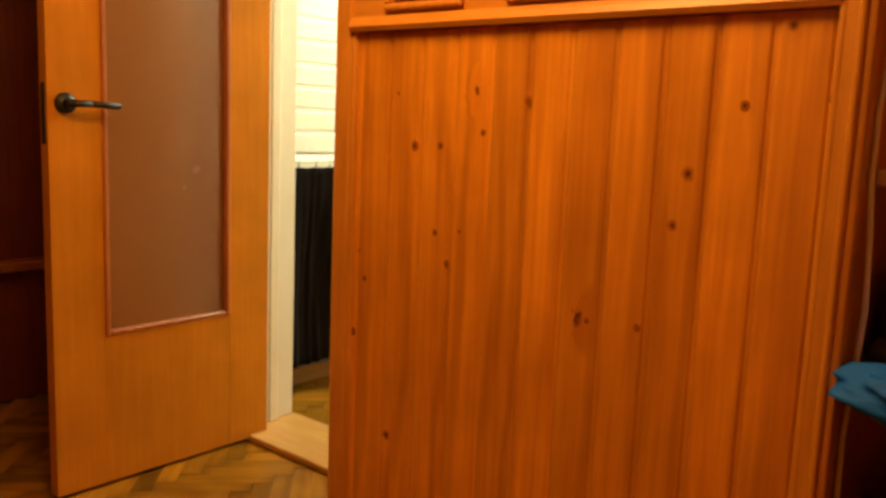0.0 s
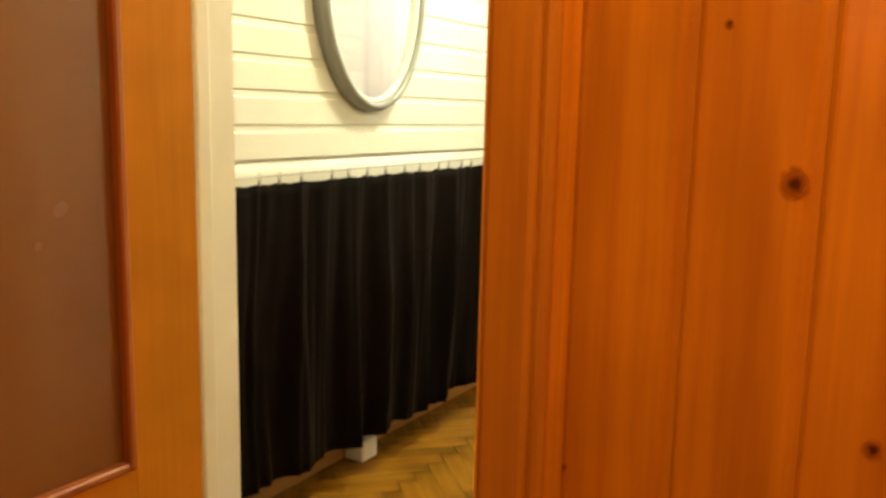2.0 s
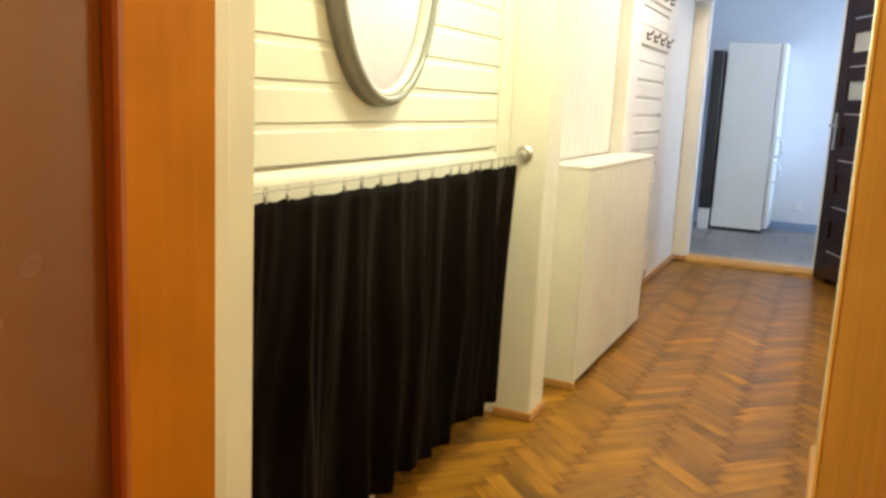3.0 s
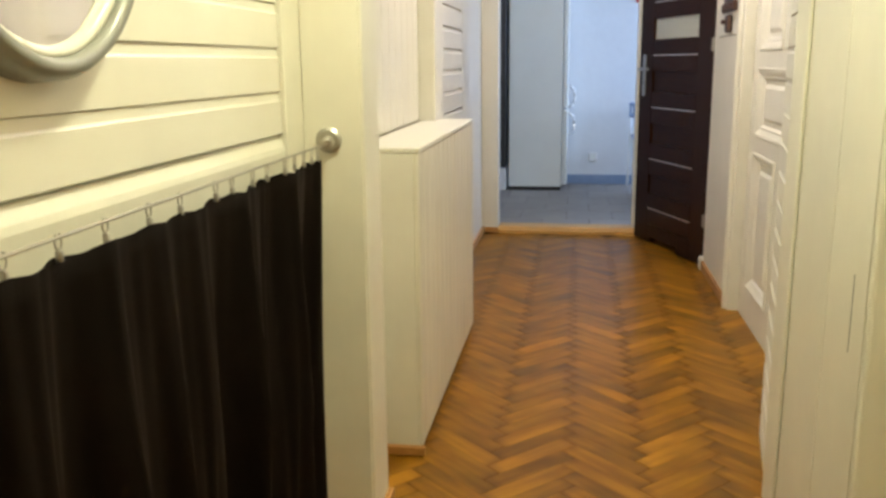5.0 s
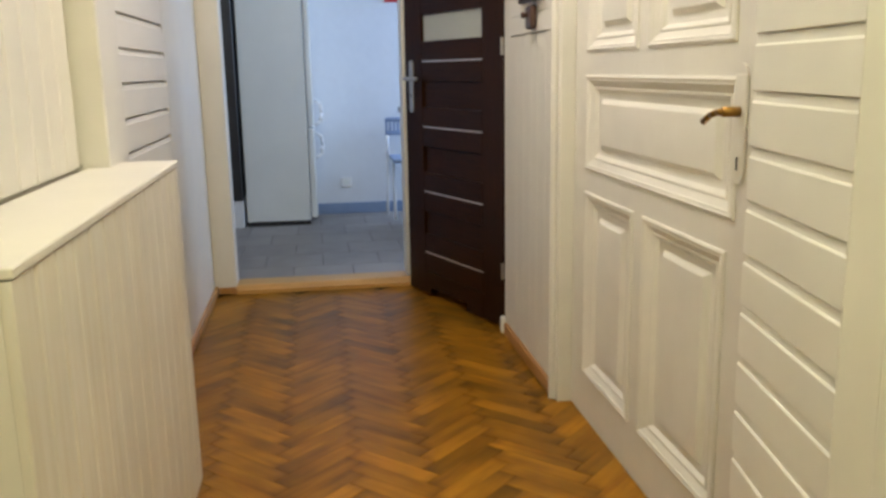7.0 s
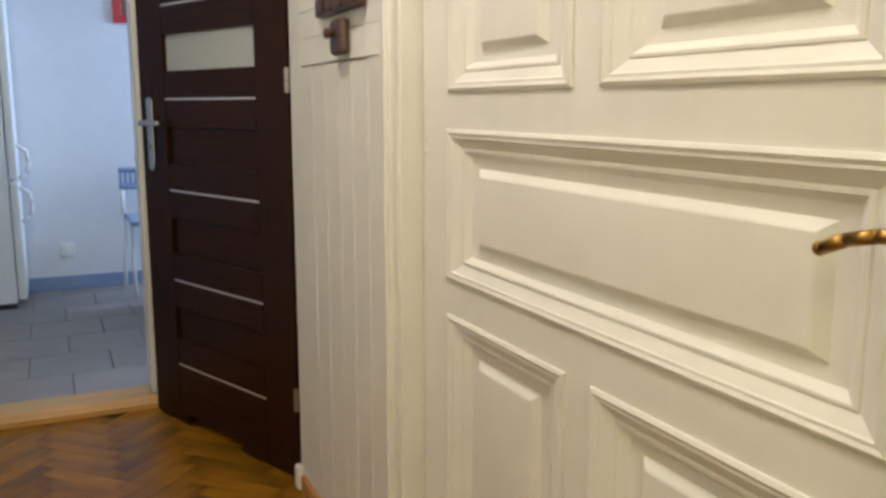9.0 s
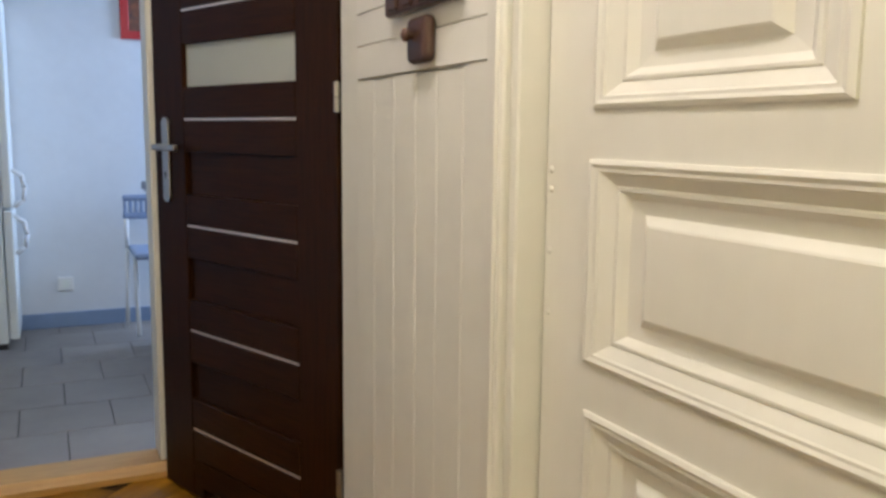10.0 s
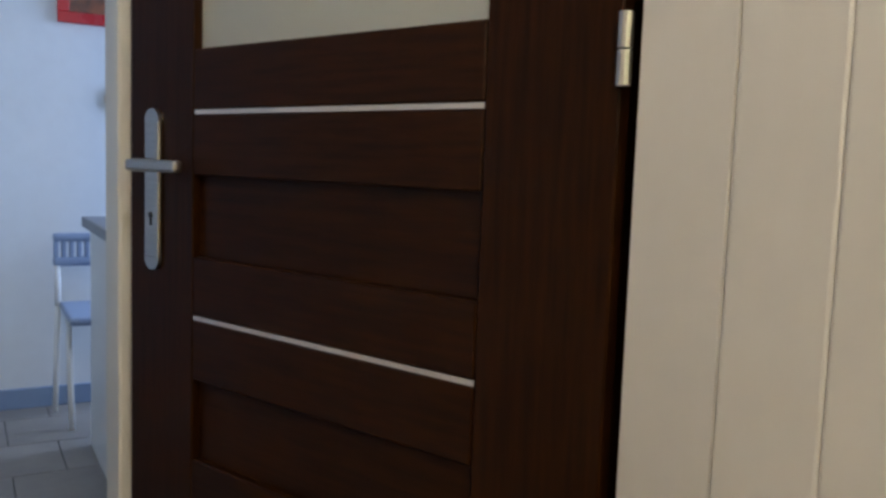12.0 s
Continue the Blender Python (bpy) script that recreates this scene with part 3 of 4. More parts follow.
clip_me = mesh_of("jaw", boxed(-0.0035, 0.0035, -0.003, 0.003, -0.030, -0.018, 0.001), M_STEEL)
for i, y in enumerate(hook_y):
    c = thing("curtain_clip", "small steel curtain ring clip on the wire", "clip", (RX, y, RZ + 0.001), "curtain clips")
    piece("ring", ring_me, c, Matrix())
    piece("jaw", clip_me, c, Matrix())

bm = bmesh.new()
ny, nz = 260, 26
rows = []
rng = random.Random(4)
ph = [rng.uniform(0, 6.28) for _ in range(6)]
for j in range(nz + 1):
    v = j / nz
    row = []
    for i in range(ny + 1):
        u = i / ny
        y = 1.56 + u * (3.118 - 1.56)
        grow = 0.35 + 0.65 * min(1, v * 2.2)
        w = y + 0.035 * noise.noise((y * 7, v * 0.8, 1.0))
        fold = 0.022 * (1 - 2 * abs(math.sin(w * 24 + ph[0])) ** 0.7) * (0.4 + 0.9 * abs(noise.noise((y * 5, 0.3 * v, 4.0)))) + 0.046 * noise.noise((w * 11, v * 0.9, 7.0)) + 0.010 * noise.noise((w * 34, v * 1.6, 2.0))
        if 2.76 < y < 2.90:
            fold -= 0.045 * math.sin((y - 2.76) / 0.14 * math.pi)
        near = min(abs(y - h) for h in hook_y)
        sag = -0.005 * min(1, near / 0.04) * (1 - v) ** 6
        z = (RZ - 0.025) * (1 - v) + (0.115 + 0.012 * (3.1 - y)) * v + sag + 0.002 * v * math.sin(y * 7)
        fold *= min(1.0, (3.14 - y) / 0.08)
        x = RX + fold * grow - 0.004 * v
        row.append(bm.verts.new((x, y + 0.006 * v * math.sin(y * 40) * (1 - u) - 0.05 * v * u ** 3, z)))
    rows.append(row)
for j in range(nz):
    for i in range(ny):
        bm.faces.new((rows[j][i], rows[j][i + 1], rows[j + 1][i + 1], rows[j + 1][i]))
bmesh.ops.recalc_face_normals(bm, faces=bm.faces[:])
bmesh.ops.solidify(bm, geom=bm.faces[:], thickness=0.003)
curtain = tagged(part("curtain", bm, M_CURTAIN, None, "", True), "dark brown velvet curtain in soft folds on a wire", "curtain")
tagged(part("box", boxed(-1.20, -1.125, 2.30, 2.38, 0.001, 0.07, 0.006), M_PLASTIC_W), "white box peeping out under the curtain", "box")

# oval mirror
mir = thing("mirror", "oval wall mirror in a deep grey rounded frame", "mirror", (XL + 0.0, 2.318, 1.447))


def oval_ring(bm, profile, a, b, n=72):
    """Sweeps pairs of depth and inset round an ellipse with half axes a, b."""
    rings = []
    for k in range(n):
        t = 2 * math.pi * k / n
        rings.append([bm.verts.new((d, (a - s) * math.cos(t), (b - s) * math.sin(t))) for d, s in profile])
    m = len(profile)
    for k in range(n):
        for j in range(m):
            bm.faces.new((rings[k][j], rings[k][(j + 1) % m], rings[(k + 1) % n][(j + 1) % m], rings[(k + 1) % n][j]))
    bmesh.ops.recalc_face_normals(bm, faces=bm.faces[:])
    return bm


part("frame", oval_ring(bmesh.new(), [(0.0, 0.0), (0.030, 0.002), (0.042, 0.010), (0.044, 0.020), (0.034, 0.027), (0.0, 0.027)], 0.255, 0.362), M_FRAME, mir, "", True)
part("lip", oval_ring(bmesh.new(), [(0.0, 0.0275), (0.030, 0.0275), (0.030, 0.034), (0.022, 0.040), (0.0, 0.040)], 0.255, 0.362), M_FRAME_IN, mir, "pale silver inner lip", True)
bm = bmesh.new()
vs = [bm.verts.new((0.018, 0.2155 * math.cos(2 * math.pi * k / 72), 0.3225 * math.sin(2 * math.pi * k / 72))) for k in range(72)]
vs2 = [bm.verts.new((0.012, v.co.y, v.co.z)) for v in vs]
bm.faces.new(vs)
bm.faces.new(vs2[::-1])
for k in range(72):
    bm.faces.new((vs[k], vs[(k + 1) % 72], vs2[(k + 1) % 72], vs2[k]))
bmesh.ops.recalc_face_normals(bm, faces=bm.faces[:])
part("glass", bm, M_MIRROR, mir)

# recess with the low white cabinet
XB = -1.14
boardwall = thing("wall_recess", "white painted upright boards behind the low cabinet", "wall", kind="structure")
part("backing", boxed(XB - 0.078, XB - 0.012, 3.392, 4.72, 0, H - 0.002), M_WALL, boardwall)


def upright_board(w, z0, z1):
    bm = bmesh.new()
    prism(bm, [(0.0, 0.001), (0.008, 0.001), (0.011, 0.005), (0.011, w - 0.006), (0.005, w - 0.001), (0.0, w - 0.001)], "z", z0, z1)
    return mesh_of("board", bm, M_WHITE)


me = upright_board(0.102, 0.885, H - 0.004)
for i in range(13):
    piece("board", me, boardwall, pose(XB - 0.0115, 3.393 + i * 0.102, 0))
setting("wall_post", boxed(XB - 0.078, -1.075, 4.725, 4.93, 0, H - 0.002, 0.004), M_WHITE, "white painted square wall post", "post")

cab = thing("low_cabinet", "low white painted cabinet with board front and plain top", "cabinet", (0, 0, 0))
cy0, cy1, cx = 3.648, 4.846, -0.943
part("body", boxed(-1.126, cx - 0.016, cy0 + 0.003, cy1, 0.02, 0.867, 0.002), M_WHITE, cab)
part("top", boxed(-1.128, cx + 0.001, cy0 + 0.002, cy1 + 0.002, 0.868, 0.882, 0.003, 2), M_WHITE, cab, "plain white top board, scuffed edge")
bw = (cy1 - cy0) / 14
bm = bmesh.new()
prism(bm, [(0.0, 0.0016), (0.010, 0.0016), (0.0132, 0.004), (0.0132, bw - 0.004), (0.010, bw - 0.0014), (0.0, bw - 0.0014)], "z", 0.03, 0.866)
me = mesh_of("front_board", bm, M_CAB)
for i in range(14):
    piece("front_board", me, cab, pose(cx - 0.0155, cy0 + i * bw, 0))
setting("cabinet_skirting", boxed(-1.12, cx + 0.004, cy0 - 0.012, cy0 + 0.004, 0.001, 0.030, 0.003), M_SKIRT, "oak skirting strip at the cabinet foot", "skirting")

# far clapboards with the hook racks
farclap = thing("wall_clapboard_far", "white painted clapboards with coat hook racks", "wall", kind="structure")
part("backing", boxed(XB - 0.078, XB - 0.0135, 4.932, 6.925, 0, H - 0.002), M_WALL, farclap)
me = clapboard(0.0985, 5.012, 5.95, 0.016, 0.007)
for i in range(25):
    piece("clapboard", me, farclap, pose(XB - 0.010, 0, 0.085 + i * 0.0985))
part("edge_board", boxed(XB - 0.013, XB - 0.004, 4.934, 5.0105, 0, H - 0.004, 0.002), M_WHITE, farclap)
part("edge_board", boxed(XB - 0.013, XB + 0.006, 5.952, 6.13, 0, H - 0.004, 0.003), M_WHITE, farclap)
part("plain_board", boxed(XB - 0.013, XB + 0.001, 6.131, 6.925, 0, H - 0.004, 0.002), M_WHITE, farclap)
setting("skirting_far", boxed(XB + 0.002, XB + 0.018, 4.94, 6.92, 0.001, 0.045, 0.004), M_SKIRT, "dark oak skirting board", "skirting")
hook_me = bmesh.new()
tube(hook_me, [(0, 0, 0.008), (0.018, 0, 0.004), (0.030, 0, 0.016), (0.033, 0, 0.028)], 0.0045)
tube(hook_me, [(0, 0, -0.014), (0.013, 0, -0.022), (0.021, 0, -0.013)], 0.004)
box(hook_me, -0.002, 0.004, -0.010, 0.010, -0.026, 0.022, 0.003)
hook_me = mesh_of("hook", hook_me, M_BLACK, True)
for z in (1.50, 1.75):
    rack = thing("hook_rack", "white coat rack board with four dark metal hooks", "coat rack", (XB + 0.003, 5.58, z), "coat racks")
    part("board", boxed(0, 0.016, -0.40, 0.40, -0.05, 0.05, 0.004), M_WHITE, rack)
    for dy in (-0.3, -0.1, 0.1, 0.3):
        piece("hook", hook_me, rack, pose(0.019, dy, 0))
fuse = thing("fuse_box", "white wall box high beside the kitchen opening", "fuse box", (XB + 0.002, 6.5, 1.86))
part("body", boxed(0, 0.16, -0.30, 0.30, 0, 0.42, 0.006), M_PLASTIC_W, fuse)
part("lid", boxed(0.161, 0.172, -0.29, 0.29, 0.01, 0.41, 0.004), M_PLASTIC_W, fuse)

# ---- end wall and kitchen opening ----
EY = 6.93
bm = boxed(-1.34, -1.032, EY, EY + 0.12, 0, H - 0.001, 0.004)
box(bm, -1.032, -0.147, EY, EY + 0.12, 2.12, H - 0.001)
box(bm, -0.147, 0.30, EY, EY + 0.12, 0, H - 0.001, 0.004)
setting("wall_end", bm, M_WALL, "cream end wall with the opening to the kitchen", "wall")
setting("opening_trim", boxed(-0.168, -0.135, EY - 0.012, EY + 0.13, 0.05, 2.12, 0.006, 2), M_WHITE, "white painted opening trim", "trim")
setting("pier_skirting", boxed(-1.12, -1.022, EY - 0.012, EY - 0.001, 0.001, 0.035, 0.003), M_SKIRT, "oak skirting strip on the end wall", "skirting")
bm = bmesh.new()
prism(bm, [(EY - 0.03, 0.0), (EY - 0.03, 0.02), (EY - 0.01, 0.045), (EY + 0.12, 0.045), (EY + 0.14, 0.0)], "x", -1.031, -0.135)
setting("threshold_kitchen", bm, M_THRESH, "golden wooden threshold at the kitchen opening", "threshold")

# ---- hall, entrance side ----
XR = 0.15
bm = bmesh.new()
prism(bm, [(XR + 0.02, 5.30), (XR + 0.02, 6.040), (XR + 0.17, 6.040), (XR + 0.17, 5.30)], "z", 0, H - 0.001)
box(bm, XR + 0.001, XR + 0.17, 6.04, EY - 0.001, 2.07, H - 0.001)
setting("wall_east", bm, M_WALL, "white wall between the two doors", "wall")
eb = thing("wall_boards_east", "white painted upright boards under short horizontal boards", "wall", kind="structure")
part("edge_board", boxed(XR + 0.004, XR + 0.019, 5.925, 6.042, 0, H - 0.004, 0.003), M_WHITE, eb)
ws = [5.334, 5.417, 5.519, 5.611, 5.717, 5.824, 5.924]
for a, b in zip(ws, ws[1:]):
    bm = bmesh.new()
    w = b - a
    prism(bm, [(0.019, 0.0004), (0.0036, 0.0003), (0.0026, 0.0012), (0.002, 0.0036), (0.002, w - 0.0036), (0.0026, w - 0.0012), (0.0036, w - 0.0003), (0.019, w - 0.0004)], "z", 0.05, 1.2100 - 0.0028 * ((int(a * 1000) * 7) % 3))
    piece("board", mesh_of("board", bm, M_WHITE), eb, pose(XR, a, 0))
bm = bmesh.new()
prism(bm, [(0.019, 0.0003), (0.003, 0.0003), (0.000, 0.0022), (0.000, 0.0645), (0.003, 0.0663), (0.019, 0.0663)], "y", 5.334, 5.924)
me = mesh_of("cross_board", bm, M_CLAP)
for i in range(21):
    piece("cross_board", me, eb, pose(XR, 0, 1.211 + i * 0.0665))
for y, z0, z1 in ((5.4165, 0.30, 0.62), (5.4165, 0.74, 1.0), (5.4165, 1.10, 1.20), (5.7165, 0.18, 0.34), (5.7165, 0.42, 0.55)):
    part("crack", boxed(XR + 0.0045, XR + 0.006, y - 0.0006, y + 0.0012, z0, z1), M_BROWN, eb, "dark crack between boards")
setting("skirting_east", boxed(XR - 0.012, XR + 0.004, 5.30, 5.99, 0.001, 0.055, 0.005), M_SKIRT, "thin oak skirting strip", "skirting")
setting("skirting_block", boxed(XR - 0.020, XR + 0.004, 5.995, 6.036, 0.001, 0.075, 0.010, 2), M_WHITE, "white rounded skirting end block", "skirting")

# casing of the entrance door
ce = thing("casing_entrance", "white painted moulded entrance door casing", "door casing", kind="structure")
part("outer_strip", boxed(XR - 0.004, XR + 0.06, 5.2995, 5.332, 0, 2.30, 0.003), M_WHITE, ce)
bm = boxed(XR - 0.011, XR + 0.06, 5.2675, 5.299, 0, 2.28, 0.006, 2)
rod(bm, (XR - 0.010, 5.283, 0), (XR - 0.010, 5.283, 2.27), 0.006)
part("moulding", bm, M_WHITE, ce)
part("inner_strip", boxed(XR + 0.002, XR + 0.06, 5.243, 5.267, 0, 2.26, 0.003), M_WHITE, ce)
setting("lintel_entrance", boxed(XR - 0.004, XR + 0.17, 3.86, 5.30, 2.265, H - 0.002), M_WALL, "white wall over the entrance door", "wall")

# entrance door
ed = thing("door_2", "old white painted panelled entrance door, closed, brass lever", "door", kind="structure")
EX = 0.200
ey0, ey1 = 4.091, 5.238
cols = ((4.225, 4.655), (4.728, 5.120))
panels = [(cols[0], (1.138, 1.95)), (cols[1], (1.138, 1.95)), ((4.20, 5.124), (0.795, 1.066)), (cols[0], (0.150, 0.722)), (cols[1], (0.150, 0.722))]
bm = bmesh.new()
for a, b, c, d in ((ey0, 4.20, 0.004, 2.25), (5.124, ey1, 0.004, 2.25), (4.20, 5.124, 0.004, 0.150), (4.20, 5.124, 0.722, 0.795), (4.20, 5.124, 1.066, 1.138), (4.20, 5.124, 1.95, 2.25),
                   (4.655, 4.728, 0.150, 0.722), (4.655, 4.728, 1.138, 1.95), (4.20, 4.225, 0.150, 0.722), (4.20, 4.225, 1.138, 1.95), (5.120, 5.124, 0.15, 0.722), (5.120, 5.124, 1.138, 1.95)):
    box(bm, EX, EX + 0.045, a, b, c, d)
part("frame", bm, M_WHITE, ed)


def panel_rings(bm, y0, y1, z0, z1, rings, side=1.4):
    """Nested rectangles, each with an inset and a depth, joined by sloping faces and closed in the middle."""
    loops = []
    for s, d in rings:
        loops.append([bm.verts.new(p) for p in ((d, y0 + s * side, z0 + s), (d, y1 - s * side, z0 + s), (d, y1 - s * side, z1 - s), (d, y0 + s * side, z1 - s))])
    for a, b in zip(loops, loops[1:]):
        for k in range(4):
            bm.faces.new((a[k], a[(k + 1) % 4], b[(k + 1) % 4], b[k]))
    bm.faces.new(loops[-1])
    bmesh.ops.recalc_face_normals(bm, faces=bm.faces[:])
    return bm


for (a, b), (c, d) in panels:
    bm = panel_rings(bmesh.new(), a, b, c, d, [(-0.004, 0.012), (-0.003, -0.004), (0.003, -0.0065), (0.008, -0.004), (0.012, -0.004), (0.014, -0.001), (0.030, 0.008), (0.032, 0.006), (0.036, 0.006), (0.046, 0.016), (0.064, 0.018), (0.075, 0.008), (0.078, 0.0066), (0.11, 0.006)])
    for f in bm.faces:
        if f.normal.x > 0:
            f.normal_flip()
    part("panel", bm, M_WHITE, ed).location = (EX, 0, 0)
# lock plate, lever, keyhole
bm = boxed(EX - 0.006, EX + 0.001, 4.163, 4.213, 0.885, 1.075, 0.004, 2)
rod(bm, (EX - 0.0048, 4.188, 1.072), (EX + 0.0015, 4.188, 1.072), 0.022, 20)
rod(bm, (EX - 0.0048, 4.188, 0.888), (EX + 0.0015, 4.188, 0.888), 0.022, 20)
part("lock_plate", bm, M_WHITE, ed, "white painted long lock plate")
bm = rod(bmesh.new(), (EX - 0.005, 4.188, 1.004), (EX - 0.040, 4.188, 1.004), 0.010, 14)
tube(bm, [(EX - 0.040, 4.185, 1.004), (EX - 0.045, 4.200, 1.003), (EX - 0.044, 4.230, 0.996), (EX - 0.042, 4.258, 0.984)], 0.0066, 10)
ball(bm, (EX - 0.042, 4.259, 0.984), 0.0072)
part("handle", bm, M_BRASS, ed, "worn brass lever handle", True)
part("keyhole", boxed(EX - 0.0075, EX - 0.0055, 4.184, 4.191, 0.892, 0.918, 0.001), M_BLACK, ed)
for z in (0.76, 1.10, 1.15):
    part("latch_mark", boxed(EX - 0.003, EX + 0.004, ey0 - 0.003, ey0 + 0.005, z, z + 0.03), M_STEEL, ed)

for z in (1.051, 1.023, 0.934, 0.843):
    part("screw_head", ball(bmesh.new(), (EX + 0.001, 5.226, z), 0.006, (0.7, 1, 1), 10), M_WHITE, ed, "", True)

# reveal, clapboards and corner block next to the entrance door
bm = bmesh.new()
prism(bm, [(0.019, 3.785), (0.155, 3.79), (0.196, 4.03), (0.197, 4.079), (0.34, 4.079), (0.34, 3.47), (-0.031, 3.47)], "z", 0, H - 0.001)
setting("wall_reveal", bm, M_WHITE, "white painted door frame and reveal", "door frame")
# solid black strip that draws the shadow line along the door edge
setting("door_gap", boxed(0.1995, 0.206, 4.0795, 4.0905, 0.0, 2.25), M_BLACK, "black strip for the shade in the entrance door gap", "gap")
rc = thing("wall_clapboard_entrance", "white painted clapboards beside the entrance door", "wall", kind="structure")
ang = math.degrees(math.atan2(0.05, 0.317))
length = math.hypot(0.05, 0.317)
bm = bmesh.new()
p = 0.0765
prism(bm, [(0.0, 0.0005), (-0.0122, 0.0), (-0.014, 0.0018), (-0.014, p - 0.0165), (-0.0128, p - 0.0145), (-0.0112, p - 0.0135), (-0.0098, p - 0.0016), (0.0, p - 0.0016)], "y", 0.0, length)
me = mesh_of("clapboard", bm, M_CLAP)
for i in range(33):
    piece("clapboard", me, rc, pose(-0.034, 3.468, 0.060 + i * p, 0, 0, -ang))
cb = thing("corner_block", "white painted boarded wall corner with a moulded edge", "wall", kind="structure")
part("core", boxed(-0.050, 0.34, 2.85, 3.4675, 0, H - 0.001, 0.006, 2), M_WHITE, cb)
part("face_board", boxed(-0.0520, -0.0505, 2.87, 3.08, 0.035, H - 0.002, 0.001), M_WHITE, cb)
part("face_board", boxed(-0.0520, -0.0505, 3.084, 3.33, 0.035, H - 0.002, 0.001), M_WHITE, cb)
part("edge_moulding", boxed(-0.058, -0.0505, 3.345, 3.392, 0.035, H - 0.002, 0.004, 2), M_WHITE, cb)
part("edge_moulding", boxed(-0.054, -0.0505, 3.394, 3.4665, 0.035, H - 0.002, 0.003, 2), M_WHITE, cb)
part("crack", boxed(-0.0524, -0.0519, 2.935, 2.938, 0.60, 0.74), M_BLACK, cb, "dark crack in the paint")
setting("skirting_corner", boxed(-0.074, -0.0505, 2.85, 3.47, 0.001, 0.034, 0.006), M_SKIRT, "oak skirting strip, worn", "skirting")
setting("wall_hall_near", boxed(0.34, 0.46, 1.52, 4.08, 0, H - 0.001), M_WALL, "white hall side wall near the doorway", "wall")

# coat hook plate on the boards
hk = thing("hook_plate", "carved dark brown wooden hook plate on white boards", "wall hook", (XR - 0.001, 5.555, 1.30))
bm = boxed(-0.022, 0, -0.15, 0.15, 0.012, 0.055, 0.006, 2)
for dy in (-0.1, -0.035, 0.035, 0.1):
    box(bm, -0.028, -0.021, dy - 0.022, dy + 0.022, 0.018, 0.05, 0.005)
box(bm, -0.020, 0, -0.11, 0.11, 0.055, 0.13, 0.008, 2)
part("plate", bm, M_BROWN, hk)
bm = boxed(-0.024, 0, -0.043, 0.043, -0.080, 0.0, 0.013, 3)
part("knob_block", bm, M_BROWN, hk)
bm = rod(bmesh.new(), (-0.023, 0.012, -0.032), (-0.033, 0.012, -0.032), 0.008, 14)
ball(bm, (-0.036, 0.012, -0.032), 0.012, (0.7, 1, 1))
part("knob", bm, M_BROWN, hk, "round turned wooden knob", True)

# ---- dark door, ajar ----
hx, hy = 0.093 + 0.363 * 0.163, 6.215 - 0.932 * 0.163
dd = thing("door_3", "dark wenge interior door with frosted panes, standing ajar", "door", (hx, hy, 0), kind="structure")
dd.rotation_euler = (0, 0, math.atan2(0.363, 0.932))
WD = 0.853
o = 0.163
s0, s1 = o - 0.004, o + 0.522
part("hinge_stile", boxed(0, 0.04, 0.0, s0, 0.012, 2.03, 0.002), M_WENGE_V, dd)
bm = boxed(0, 0.04, s1, WD, 0.012, 2.03, 0.002)
part("lock_stile", bm, M_WENGE_V, dd)
rails = [(0.125, 0.312), (0.425, 0.612), (0.735, 0.920), (1.040, 1.222), (1.340, 1.525), (1.645, 1.83)]
for c, d in rails:
    z = (c + d) / 2 + 0.001
    bm = boxed(0, 0.04, s0 + 0.001, s1 - 0.001, c, z - 0.004, 0.002)
    box(bm, 0, 0.04, s0 + 0.001, s1 - 0.001, z + 0.004, d, 0.002)
    box(bm, 0.006, 0.034, s0 + 0.001, s1 - 0.001, z - 0.005, z + 0.005)
    rail_ob = part("rail", bm, M_WENGE, dd)
    part("inlay", boxed(0.0015, 0.0058, s0 + 0.001, s1 - 0.001, z - 0.0032, z + 0.0032), M_STRIP, rail_ob, "pale satin inlay strip")
for c, d in ((0.312, 0.425), (0.612, 0.735), (0.920, 1.040)):
    bm = bmesh.new()
    prism(bm, [(0.013, c), (0.013, d), (0.027, d), (0.027, c)], "y", s0, s1)
    part("recessed_panel", bm, M_WENGE, dd)
for c, d in ((1.222, 1.340), (1.525, 1.645)):
    part("pane", boxed(0.014, 0.022, s0 + 0.001, s1 - 0.001, c - 0.003, d + 0.003), M_FROST, dd, "greenish frosted glass pane")
bm = boxed(0, 0.04, s0, s1, 1.83, 2.03)
part("top_rail", bm, M_WENGE, dd)
bm = boxed(0, 0.04, s0 + 0.001, s0 + 0.14, 0.012, 0.124)
box(bm, 0, 0.04, s0 + 0.14, s1 - 0.05, 0.045, 0.124)
box(bm, 0, 0.04, s1 - 0.05, s1 - 0.001, 0.012, 0.124)
part("bottom_rail", bm, M_WENGE, dd)
hy2 = o + 0.62
bm = boxed(-0.008, 0.0, hy2 - 0.019, hy2 + 0.019, 0.91, 1.12, 0.003, 2)
rod(bm, (-0.0074, hy2, 1.12), (0.0005, hy2, 1.12), 0.0185, 24)
rod(bm, (-0.0074, hy2, 0.91), (0.0005, hy2, 0.91), 0.0185, 24)
part("lock_plate", bm, M_STEEL, dd, "brushed steel long plate")
bm = rod(bmesh.new(), (-0.008, hy2, 1.052), (-0.038, hy2, 1.052), 0.010, 14)
box(bm, -0.046, -0.030, hy2 - 0.118, hy2 + 0.012, 1.043, 1.061, 0.005, 2)
part("handle", bm, M_STEEL, dd, "brushed steel lever handle")
bm = rod(bmesh.new(), (-0.0095, hy2, 0.976), (-0.006, hy2, 0.976), 0.005, 10)
box(bm, -0.0092, -0.0075, hy2 - 0.0025, hy2 + 0.0025, 0.96, 0.976)
part("keyhole", bm, M_BLACK, dd)
